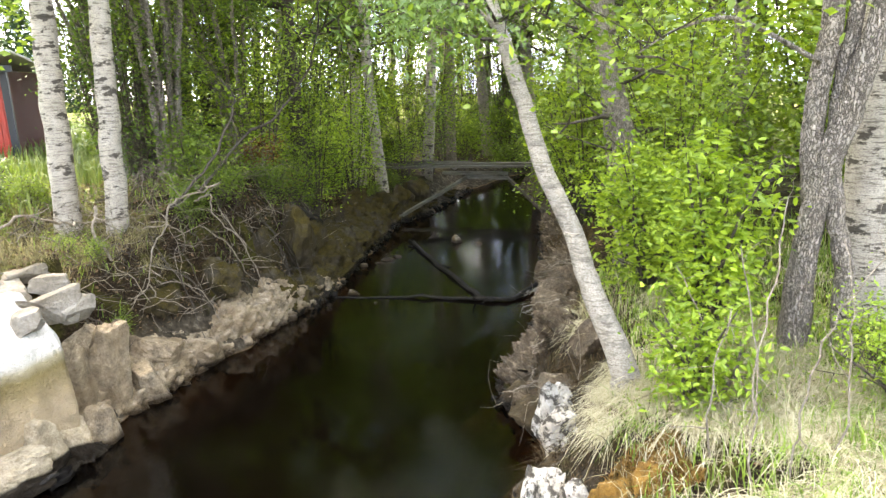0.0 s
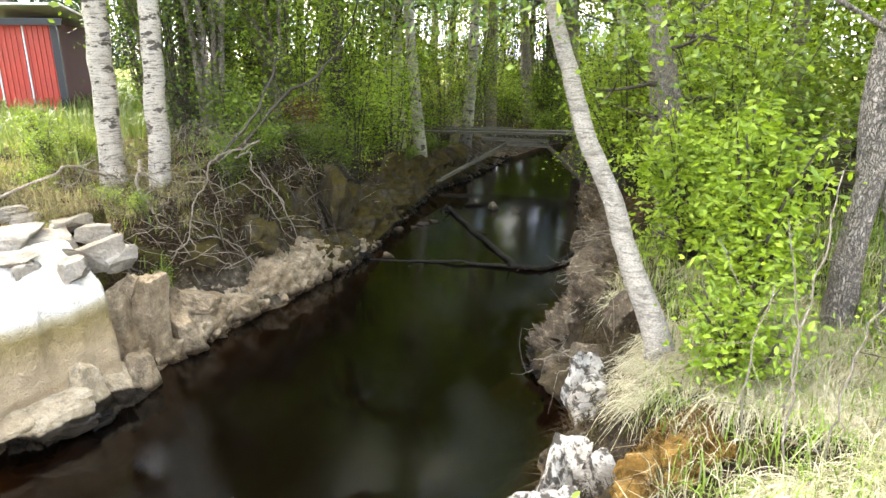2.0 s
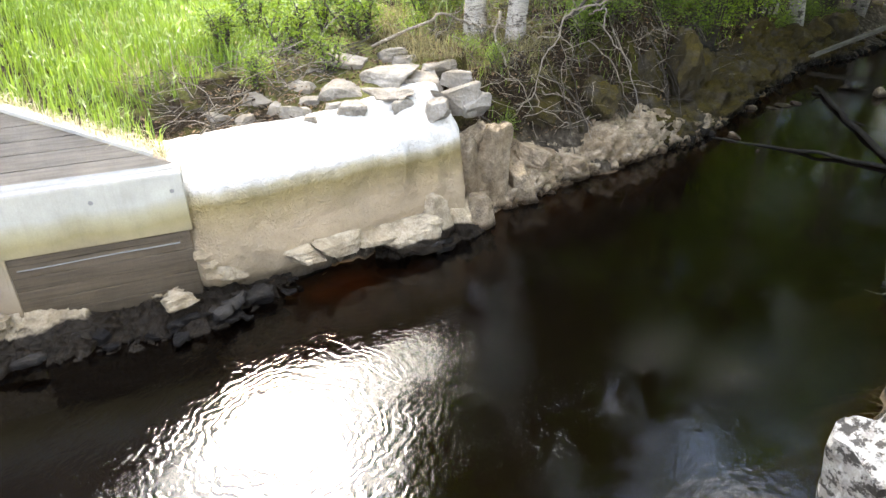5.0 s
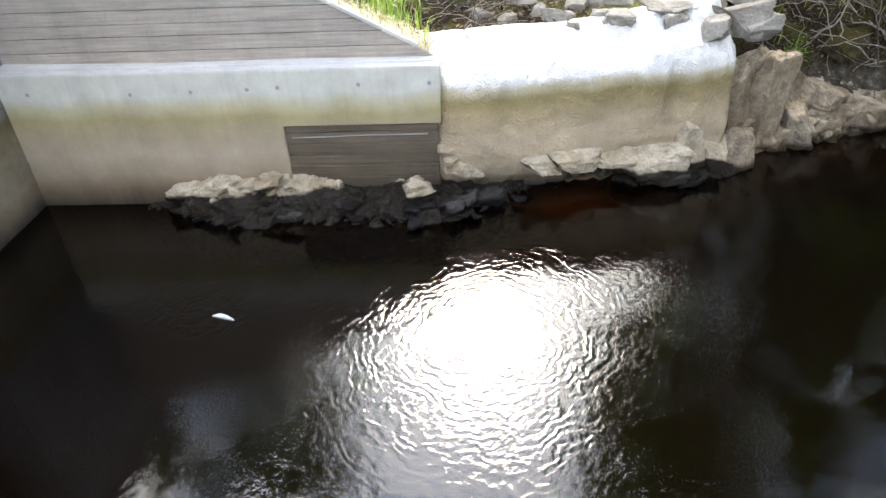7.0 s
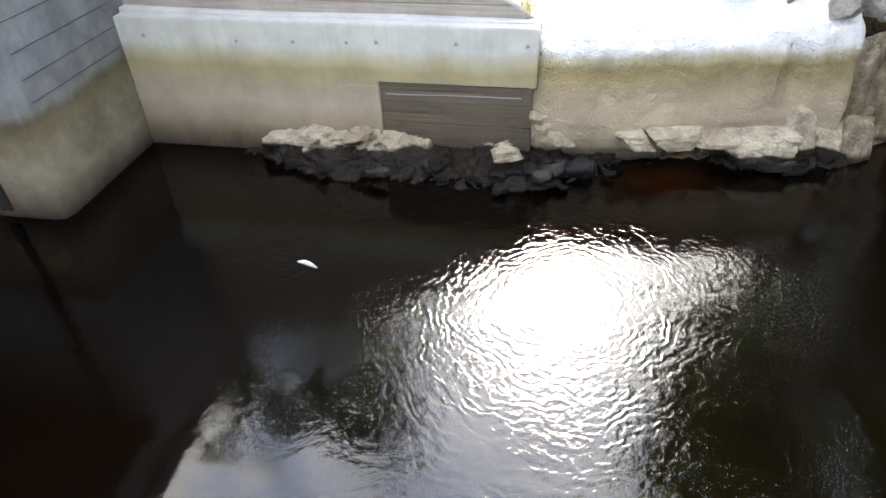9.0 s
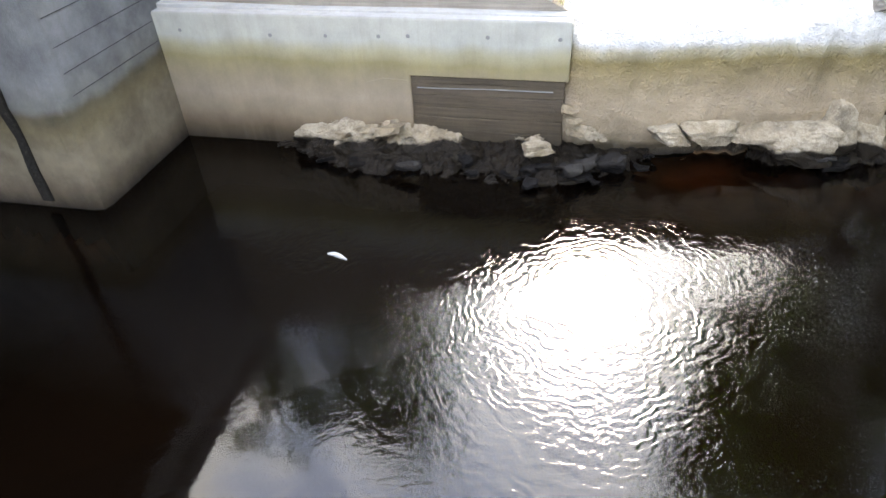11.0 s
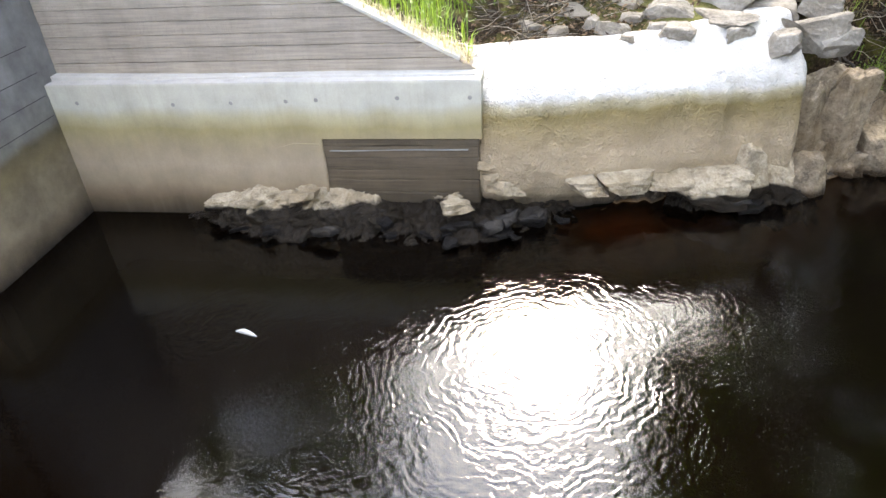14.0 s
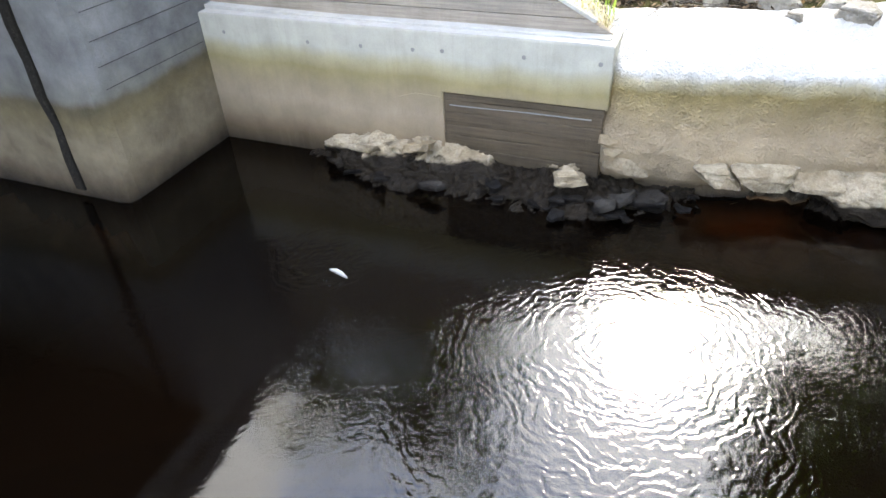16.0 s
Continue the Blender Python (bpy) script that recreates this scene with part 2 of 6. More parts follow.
def stained_concrete(name, levels, grain=0.5, pits=0.0, streak=False, blotches=0.35):
    """Concrete with the tide marks of the stream: levels are (height, colour)."""
    s = Nodes(name)
    p = s.place()
    z = s.height()
    wob = s.math("MULTIPLY", s.math("SUBTRACT", s.noise(s.place((1, 1, 0.4)), 2.2, 5), 0.5), 0.16)
    zz = s.math("DIVIDE", s.math("ADD", z, wob), 3.0)
    col = s.ramp(zz, [(h / 3.0, c) for h, c in levels])
    drip = s.noise(s.place((9, 9, 0.7)), 1.6, 6, 0.7)
    col = s.mix(s.ramp(drip, [(0.5, 0.0), (0.78, 0.22)]), col, (0.16, 0.13, 0.09))
    blotch = s.noise(p, 3.0, 7, 0.62)
    col = s.mix(blotches, col, s.ramp(blotch, [(0.32, 0.35), (0.68, 1.0)]), "MULTIPLY")
    if streak:  # the grain of the formwork boards, each with its own tone
        along = s.noise(s.place((1.2, 1.2, 30)), 1.6, 7, 0.7)
        col = s.mix(0.6, col, s.ramp(along, [(0.32, 0.45), (0.62, 1.0)]), "MULTIPLY")
        info = s.n("ShaderNodeObjectInfo")
        col = s.mix(0.55, col, s.ramp(info.outputs["Random"], [(0.0, 0.6), (1.0, 1.0)]), "MULTIPLY")
    fine = s.noise(p, 90, 4, 0.7)
    col = s.mix(0.16, col, s.ramp(fine, [(0.3, 0.25), (0.7, 1.0)]), "MULTIPLY")
    h = s.mix(0.4, s.noise(p, 26, 6, 0.65), fine)
    bump = s.bump(h, grain, 0.02)
    if pits:
        bump = s.bump(s.voronoi(p, 62, "SMOOTH_F1"), pits, 0.012, bump)
    s.surface(col, 0.9, bump, spec=0.2)
    return s.mat


def bark_material(name, base, dark, rings=0.0, rough_scale=18.0, relief=0.6, speck=0.0):
    s = Nodes(name)
    p = s.place()
    blot = s.noise(p, 7, 6, 0.65)
    col = s.mix(s.ramp(blot, [(0.35, 0.0), (0.7, 0.75)]), base, tuple(c * 0.6 for c in base))
    if rings:
        lines = s.noise(s.place((7, 7, 60)), 1.0, 6, 0.7)
        col = s.mix(s.ramp(lines, [(0.52, 0.0), (0.6, 0.75)]), col, dark)
        scars = s.noise(s.place((5.0, 5.0, 11)), 1.0, 5, 0.65)
        col = s.mix(s.ramp(scars, [(0.56, 0.0), (0.6, rings)]), col, tuple(c * 0.5 for c in dark))
        h = lines
    else:
        warped = s.mix(0.11, s.place((1, 1, 0.3)), s.noise(p, 9, 4, out="Color"), "ADD")
        plates = s.voronoi(warped, rough_scale * 3.0, "DISTANCE_TO_EDGE")
        col = s.mix(s.ramp(plates, [(0.0, 0.75), (0.22, 0.0)]), col, dark)
        lichen = s.noise(p, 26, 5, 0.7)
        col = s.mix(s.ramp(lichen, [(0.56, 0.0), (0.64, 0.6)]), col, tuple(min(1, c * 1.7) for c in base))
        h = s.ramp(plates, [(0.0, 0.0), (0.2, 1.0)])
    if speck:
        col = s.mix(s.ramp(s.noise(s.place((75, 75, 150)), 1.0, 5, 0.7), [(0.46, 0.0), (0.62, speck)]), col, dark)
    s.surface(col, 0.85, s.bump(s.noise(p, 70, 5, 0.7), 0.4, 0.01, s.bump(h, relief, 0.02)), spec=0.1)
    return s.mat


def leaf_material(name, low, high, shine=0.4, through=0.5):
    s = Nodes(name)
    geo = s.n("ShaderNodeNewGeometry")
    col = s.ramp(geo.outputs["Random Per Island"], [(0.0, low), (0.75, high), (1.0, tuple(min(1, c * 1.25) for c in high))])
    blot = s.noise(s.place(), 0.9, 3)
    col = s.mix(s.ramp(blot, [(0.35, 0.0), (0.7, 0.6)]), col, tuple(c * 0.7 for c in low))
    b = s.n("ShaderNodeBsdfPrincipled", Roughness=0.45 if shine > 0.25 else 0.85)
    b.inputs["Specular IOR Level"].default_value = shine
    s.link(col, b.inputs["Base Color"])
    tr = s.n("ShaderNodeBsdfTranslucent")
    s.link(s.mix(1.0, col, (1.0, 1.0, 0.45), "MULTIPLY"), tr.inputs["Color"])
    m = s.n("ShaderNodeMixShader", Fac=through)
    s.link(b.outputs[0], m.inputs[1])
    s.link(tr.outputs[0], m.inputs[2])
    s.link(m.outputs[0], s.out.inputs["Surface"])
    return s.mat


def wood_material(name, light, dark, along=(14, 14, 1.2)):
    s = Nodes(name)
    v = s.coords("Object", along)
    grain = s.noise(v, 3.0, 7, 0.65)
    col = s.ramp(grain, [(0.3, dark), (0.65, light)])
    col = s.mix(s.ramp(s.noise(s.place(), 4, 4), [(0.45, 0.0), (0.75, 0.5)]), col, (0.07, 0.075, 0.04))
    s.surface(col, 0.85, s.bump(grain, 0.6, 0.01), spec=0.25)
    return s.mat


def paint_material(name, color, rough=0.5, wear=0.3):
    s = Nodes(name)
    p = s.place()
    col = s.mix(s.ramp(s.noise(p, 3, 6), [(0.4, 0.0), (0.75, wear)]), color, tuple(c * 0.45 + 0.03 for c in color))
    s.surface(col, rough, s.bump(s.noise(p, 60, 4), 0.15, 0.005), spec=0.4)
    return s.mat


def water_material():
    s = Nodes("brown_water")
    p = s.place((1, 1, 0.2))
    ripple = s.noise(s.place((1.0, 0.6, 0.2)), 17.0, 3, 0.6)
    swell = s.noise(s.place((1.0, 0.7, 0.2)), 1.6, 2, 0.4)
    calm = s.ramp(s.noise(p, 0.6, 3), [(0.4, 0.12), (0.62, 1.0)])
    n = s.bump(s.math("MULTIPLY", ripple, calm), 0.12, 0.03, s.bump(swell, 0.06, 0.10))

    def rings(centre, waves, out, strength, normal):
        """Ring ripples that run out from a place where the stream wells up."""
        geo, sub, ln = s.n("ShaderNodeNewGeometry"), s.n("ShaderNodeVectorMath"), s.n("ShaderNodeVectorMath")
        sub.operation, ln.operation = "SUBTRACT", "LENGTH"
        sub.inputs[1].default_value = centre
        s.link(geo.outputs["Position"], sub.inputs[0])
        s.link(sub.outputs[0], ln.inputs[0])
        r = s.math("ADD", ln.outputs["Value"], s.math("MULTIPLY", s.noise(p, 3.4, 4), 0.55))
        fade = s.ramp(s.math("DIVIDE", ln.outputs["Value"], out), [(0.02, 0.7), (0.5, 1.0), (1.0, 0.0)])
        patchy = s.ramp(s.noise(p, 2.6, 3), [(0.38, 0.15), (0.62, 1.0)])
        wave = s.math("MULTIPLY", s.math("SINE", s.math("MULTIPLY", r, waves)), s.math("MULTIPLY", patchy, fade))
        return s.bump(wave, strength, 0.012, normal)

    n = rings((-2.64, 2.09, 0), 78.0, 2.0, 0.085, n)
    n = rings((-4.16, 0.47, 0), 60.0, 0.5, 0.16, n)
    fr = s.n("ShaderNodeFresnel", IOR=1.36)
    s.link(n, fr.inputs["Normal"])
    gl = s.n("ShaderNodeBsdfGlossy", Roughness=0.0)
    s.link(n, gl.inputs["Normal"])
    tr = s.n("ShaderNodeBsdfTransparent")
    tr.inputs["Color"].default_value = (0.19, 0.12, 0.055, 1)
    silt_and_bounce = s.n("ShaderNodeBsdfDiffuse")  # peat in the water, also standing in for light bounced under the deck
    silt_and_bounce.inputs["Color"].default_value = (0.055, 0.036, 0.024, 1)
    body = s.n("ShaderNodeMixShader", Fac=0.016)
    s.link(tr.outputs[0], body.inputs[1])
    s.link(silt_and_bounce.outputs[0], body.inputs[2])
    m = s.n("ShaderNodeMixShader")
    s.link(fr.outputs[0], m.inputs["Fac"])
    s.link(body.outputs[0], m.inputs[1])
    s.link(gl.outputs[0], m.inputs[2])
    s.link(m.outputs[0], s.out.inputs["Surface"])
    return s.mat


M_GROUND = ground_material()
M_WATER = water_material()
M_ROCK = rock_material("bank_rock", (0.035, 0.026, 0.017), (0.22, 0.168, 0.108), (0.54, 0.44, 0.315), wet=(0.03, 0.1, (0.16, 0.135, 0.11)), scale=8)
# Mossy rock of the far bank, with tree shade put into its dark colour.
M_ROCK_SHADE = rock_material("shaded_mossy_rock", (0.012, 0.01, 0.007), (0.045, 0.037, 0.026), (0.13, 0.11, 0.08), moss=0.6)
M_ROCK_BROWN = rock_material("root_bound_rock", (0.01, 0.007, 0.0035), (0.05, 0.033, 0.018), (0.4, 0.32, 0.23), scale=11, gloss=0.15)
M_ROCK_LICHEN = rock_material("lichen_rock", (0.16, 0.135, 0.11), (0.42, 0.385, 0.33), (0.66, 0.62, 0.54), patches=((0.03, 0.024, 0.018), 0.49), scale=9)
M_ROCK_DARK = rock_material("wet_rock", (0.01, 0.009, 0.008), (0.03, 0.026, 0.022), (0.09, 0.078, 0.062), scale=9, gloss=0.16)
M_LEDGE_ROCK = rock_material("tide_marked_rock", (0.12, 0.09, 0.055), (0.31, 0.25, 0.165), (0.52, 0.44, 0.32), wet=(0.165, 0.19, (0.05, 0.044, 0.038)), scale=8, gloss=0.14)
M_SLAB = rock_material("grey_slab", (0.1, 0.083, 0.062), (0.21, 0.185, 0.148), (0.34, 0.31, 0.255), wet=False, scale=6)
M_MOSS = rock_material("orange_moss", (0.05, 0.028, 0.008), (0.19, 0.1, 0.022), (0.33, 0.2, 0.055), wet=False, scale=20)
M_WALL = stained_concrete("stained_concrete", [(0.0, (0.04, 0.03, 0.018)), (0.14, (0.11, 0.08, 0.046)), (0.3, (0.25, 0.19, 0.12)), (0.5, (0.32, 0.255, 0.175)), (0.66, (0.29, 0.23, 0.145)), (0.84, (0.28, 0.23, 0.11)), (0.95, (0.37, 0.33, 0.21)), (1.04, (0.44, 0.42, 0.345))], 0.3)
M_BOARDED = stained_concrete("board_marked_concrete", [(0.0, (0.3, 0.255, 0.2)), (1.2, (0.42, 0.355, 0.28)), (2.0, (0.4, 0.345, 0.28))], 0.9, streak=True)
M_PIER = stained_concrete("pier_concrete", [(0.0, (0.03, 0.022, 0.014)), (0.1, (0.1, 0.075, 0.045)), (0.3, (0.24, 0.19, 0.12)), (0.55, (0.25, 0.2, 0.125)), (0.74, (0.19, 0.15, 0.078)), (0.85, (0.135, 0.11, 0.06)), (0.93, (0.21, 0.2, 0.17)), (1.2, (0.23, 0.225, 0.21))], 0.9, blotches=0.7)
M_REVET = stained_concrete("sprayed_concrete", [(0.0, (0.04, 0.032, 0.024)), (0.12, (0.15, 0.115, 0.07)), (0.2, (0.42, 0.325, 0.21)), (0.6, (0.35, 0.265, 0.165)), (0.8, (0.28, 0.21, 0.105)), (0.9, (0.24, 0.18, 0.075)), (0.985, (0.36, 0.31, 0.2)), (1.04, (0.52, 0.49, 0.43))], 1.0, 1.0)
M_LEDGE = stained_concrete("pale_ledge", [(0.0, (0.45, 0.43, 0.38)), (3.0, (0.45, 0.43, 0.38))], 0.3)
M_BIRCH = bark_material("birch_bark", (0.43, 0.385, 0.32), (0.065, 0.055, 0.045), rings=0.9, speck=0.55)
M_BIRCH_YOUNG = bark_material("speckled_birch_bark", (0.34, 0.305, 0.25), (0.1, 0.085, 0.066), rings=0.4, speck=0.85)
M_BARK = bark_material("rough_grey_bark", (0.3, 0.26, 0.22), (0.06, 0.048, 0.036), relief=0.9)
M_TWIG = bark_material("dry_twig", (0.31, 0.265, 0.205), (0.12, 0.09, 0.066), rough_scale=40)
M_PEAT = rock_material("dried_algae_and_peat", (0.012, 0.009, 0.005), (0.05, 0.036, 0.02), (0.16, 0.115, 0.06), scale=14, gloss=0.15)
M_STEM = bark_material("dark_stem", (0.1, 0.085, 0.066), (0.035, 0.028, 0.022))
M_WET = bark_material("wet_black_bark", (0.03, 0.026, 0.02), (0.012, 0.01, 0.008))
M_FUNGUS = bark_material("bracket_fungus", (0.5, 0.45, 0.38), (0.2, 0.16, 0.12), rough_scale=30)
# Bright and shaded leaf tones hold sun and shade in their base colours.
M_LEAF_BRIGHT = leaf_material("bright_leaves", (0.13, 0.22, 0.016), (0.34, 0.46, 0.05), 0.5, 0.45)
M_LEAF_MID = leaf_material("green_leaves", (0.08, 0.14, 0.018), (0.23, 0.32, 0.045), 0.45, 0.5)
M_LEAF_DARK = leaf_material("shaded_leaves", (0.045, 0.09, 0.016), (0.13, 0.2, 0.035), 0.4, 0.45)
M_LEAF_WILLOW = leaf_material("willow_leaves", (0.08, 0.15, 0.03), (0.21, 0.31, 0.09), 0.5, 0.45)
M_NEEDLE = leaf_material("spruce_needles", (0.012, 0.03, 0.012), (0.035, 0.065, 0.025), 0.2, 0.1)
M_GRASS = leaf_material("fresh_grass", (0.1, 0.17, 0.022), (0.26, 0.37, 0.07), 0.3, 0.4)
M_MEADOW = leaf_material("hay_meadow", (0.09, 0.135, 0.04), (0.18, 0.225, 0.085), 0.3, 0.35)
M_FIBRE = leaf_material("peat_fibres", (0.012, 0.008, 0.004), (0.1, 0.066, 0.034), 0.08, 0.1)
# Darker copy of the dry grass, with the bank's shade in its colour.
M_STRAW_SHADE = leaf_material("shaded_straw", (0.1, 0.088, 0.04), (0.27, 0.23, 0.125), 0.08, 0.25)
M_BRACKEN = leaf_material("rusty_bracken", (0.12, 0.055, 0.022), (0.3, 0.16, 0.075), 0.08, 0.3)
M_STRAW = leaf_material("dry_grass", (0.28, 0.24, 0.14), (0.58, 0.52, 0.37), 0.08, 0.3)
M_LITTER = leaf_material("fallen_leaves", (0.015, 0.01, 0.006), (0.22, 0.145, 0.085), 0.08, 0.1)
M_PLANK = wood_material("weathered_plank", (0.15, 0.135, 0.108), (0.045, 0.038, 0.028), (1.2, 14, 14))
M_FORM = stained_concrete("eroded_board_face", [(0.0, (0.05, 0.038, 0.023)), (0.35, (0.12, 0.09, 0.056)), (0.6, (0.16, 0.122, 0.08)), (0.8, (0.09, 0.07, 0.045))], 1.0, streak=True)
M_RED = paint_material("red_sheet", (0.42, 0.045, 0.03))
M_BLACK = paint_material("dark_trim", (0.02, 0.022, 0.028))
# Maroon of the shed's open side, with its shade put into the colour.
M_INNER_SHADED = paint_material("shaded_maroon_wall", (0.09, 0.02, 0.022), 0.8)
M_ROOF = paint_material("pale_roof", (0.55, 0.56, 0.57), 0.4)
M_HOLE = paint_material("plugged_hole", (0.2, 0.19, 0.17), 0.8)
M_JOINT = paint_material("black_joint", (0.02, 0.018, 0.015), 0.7)


# ---------------------------------------------------------------- builders
def mesh_of(name, verts, faces, material, smooth=False):
    me = bpy.data.meshes.new(name)
    verts = np.asarray(verts, dtype=np.float32)
    if isinstance(faces, np.ndarray):
        k = faces.shape[1]
        me.vertices.add(len(verts))
        me.vertices.foreach_set("co", verts.ravel())
        me.loops.add(faces.size)
        me.loops.foreach_set("vertex_index", faces.astype(np.int32).ravel())
        me.polygons.add(len(faces))
        me.polygons.foreach_set("loop_start", np.arange(0, faces.size, k, dtype=np.int32))
        me.update(calc_edges=True)
    else:
        me.from_pydata([tuple(v) for v in verts.tolist()], [], faces)
    me.materials.append(material)
    me.polygons.foreach_set("use_smooth", np.full(len(me.polygons), smooth))
    me.update()
    return me


def part(name, me, parent, label="", m=None):
    """One mesh object under a thing, given in the thing's own frame."""
    ob = new(name, me)
    ob.parent = parent
    if m is not None:
        ob.matrix_basis = m
    return tagged(ob, label)


def thing(name, label, category, at=(0, 0, 0), group="", turn=0.0, kind=""):
    ob = new(name)
    ob.empty_display_size = 0.1
    ob.matrix_basis = pose(*at, 0, 0, turn)
    return tagged(ob, label, category, group, kind)


def value_noise(x, y, cell, seed=0):
    """Smooth random heights from -1 to 1 over the plan."""
    table = np.random.default_rng(seed).uniform(-1, 1, (97, 97))
    u, v = np.asarray(x) / cell, np.asarray(y) / cell
    i, j = np.floor(u).astype(int), np.floor(v).astype(int)
    a, b = u - i, v - j
    a, b = a * a * (3 - 2 * a), b * b * (3 - 2 * b)
    i0, i1, j0, j1 = i % 97, (i + 1) % 97, j % 97, (j + 1) % 97
    return (table[i0, j0] * (1 - a) + table[i1, j0] * a) * (1 - b) + (table[i0, j1] * (1 - a) + table[i1, j1] * a) * b


def tubes(paths, sides=6, lumps=0.0, seed=0):
    """Vertices and faces of tapered tubes; a path is a list of (point, radius)."""
    rng = np.random.default_rng(seed)
    verts, faces = [], []
    for path in paths:
        pts = np.array([p for p, _ in path], float)
        rad = [r for _, r in path]
        tang = np.gradient(pts, axis=0)
        tang /= np.linalg.norm(tang, axis=1)[:, None] + 1e-9
        side = np.cross(tang[0], (0.3, 0.9, 0.1))
        base = len(verts)
        for i, p in enumerate(pts):
            side = side - tang[i] * (side @ tang[i])
            side /= np.linalg.norm(side) + 1e-9
            up = np.cross(tang[i], side)
            for k in range(sides):
                a = 2 * math.pi * k / sides
                r = rad[i] * (1 + lumps * rng.uniform(-1, 1))
                verts.append(p + r * (math.cos(a) * side + math.sin(a) * up))
        for i in range(len(pts) - 1):
            for k in range(sides):
                a, b = base + i * sides + k, base + i * sides + (k + 1) % sides
                faces.append((a, b, b + sides, a + sides))
        faces.append(tuple(base + k for k in range(sides))[::-1])
        faces.append(tuple(base + (len(pts) - 1) * sides + k for k in range(sides)))
    return np.array(verts), faces


def smooth_path(points, radii, steps=6, wobble=0.0, seed=0):
    """A rounded path through points, with radii between the given ones."""
    rng = np.random.default_rng(seed)
    p = np.array(points, float)
    ext = np.vstack([2 * p[0] - p[1], p, 2 * p[-1] - p[-2]])
    out = []
    for i in range(len(p) - 1):
        a, b, c, d = ext[i:i + 4]
        for k in range(steps + (i == len(p) - 2)):
            t = k / steps
            q = 0.5 * (2 * b + (c - a) * t + (2 * a - 5 * b + 4 * c - d) * t * t + (3 * b - a - 3 * c + d) * t ** 3)
            out.append((q + rng.normal(0, wobble, 3), radii[i] + (radii[i + 1] - radii[i]) * t))
    return out


def leaves(centres, size, rng, narrow=0.5, up=0.5, droop=0.0, rounded=False):
    """Folded leaf blades at the centres: rhombs, or six-cornered when rounded."""
    c = np.asarray(centres, float)
    n = len(c)
    axis = rng.normal(0, 1, (n, 3))
    axis[:, 2] = axis[:, 2] * 0.5 - droop
    axis /= np.linalg.norm(axis, axis=1)[:, None]
    nor = rng.normal(0, 1, (n, 3)) + (0, 0, up * 2.2)
    nor -= axis * np.sum(nor * axis, 1)[:, None]
    nor /= np.linalg.norm(nor, axis=1)[:, None] + 1e-9
    side = np.cross(axis, nor)
    ln = size * rng.uniform(0.6, 1.25, n)[:, None]
    w = ln * narrow * 0.5
    if rounded:
        v = np.stack([c, c + axis * ln * 0.3 + side * w * 0.85 + nor * w * 0.2, c + axis * ln * 0.68 + side * w * 0.8 + nor * w * 0.15, c + axis * ln - nor * ln * 0.08,
                      c + axis * ln * 0.68 - side * w * 0.8 + nor * w * 0.15, c + axis * ln * 0.3 - side * w * 0.85 + nor * w * 0.2], 1).reshape(-1, 3)
        b = np.arange(n)[:, None] * 6
        f = np.concatenate([b + (0, 1, 2, 3), b + (0, 3, 4, 5)])
    else:
        v = np.stack([c, c + axis * ln * 0.5 + side * w + nor * w * 0.2, c + axis * ln, c + axis * ln * 0.5 - side * w + nor * w * 0.2], 1).reshape(-1, 3)
        f = np.arange(n)[:, None] * 4 + np.array((0, 1, 2, 3))
    return v, f


def limbs(trunk, rng, count, reach, start=0.3, rise=0.5, twigs=3, thin=0.35, end=1.0, bias=(0, 0, 0)):
    """Branches off a trunk path; returns their paths and the points where leaves sit."""
    paths, tips = [], []
    m = len(trunk)
    for i in range(count):
        t = start + (end - start) * (i + rng.uniform(0, 1)) / count
        k = min(int(t * (m - 1)), m - 1)
        p, r = trunk[k]
        az = rng.uniform(0, 2 * math.pi)
        d = np.array([math.cos(az), math.sin(az), rise * rng.uniform(0.3, 1.6)]) + bias
        d /= np.linalg.norm(d)
        ln = reach * (1.15 - 0.65 * t) * rng.uniform(0.6, 1.2)
        q, path, rr = np.array(p, float), [], max(0.006, r * thin)
        for s in range(5):
            path.append((q.copy(), rr * (1 - 0.2 * s)))
            if s >= 2:
                tips.append(q.copy())
            q = q + d * ln / 4
            d = d + rng.normal(0, 0.16, 3)
            d /= np.linalg.norm(d)
        paths.append(path)
        for _ in range(twigs):
            s = rng.integers(1, 5)
            q, e = path[s][0].copy(), d + rng.normal(0, 0.7, 3)
            e /= np.linalg.norm(e)
            twig = []
            for j in range(3):
                twig.append((q.copy(), rr * 0.4 * (1 - 0.3 * j)))
                q = q + e * ln * 0.17
                tips.append(q.copy())
            paths.append(twig)
    return paths, tips


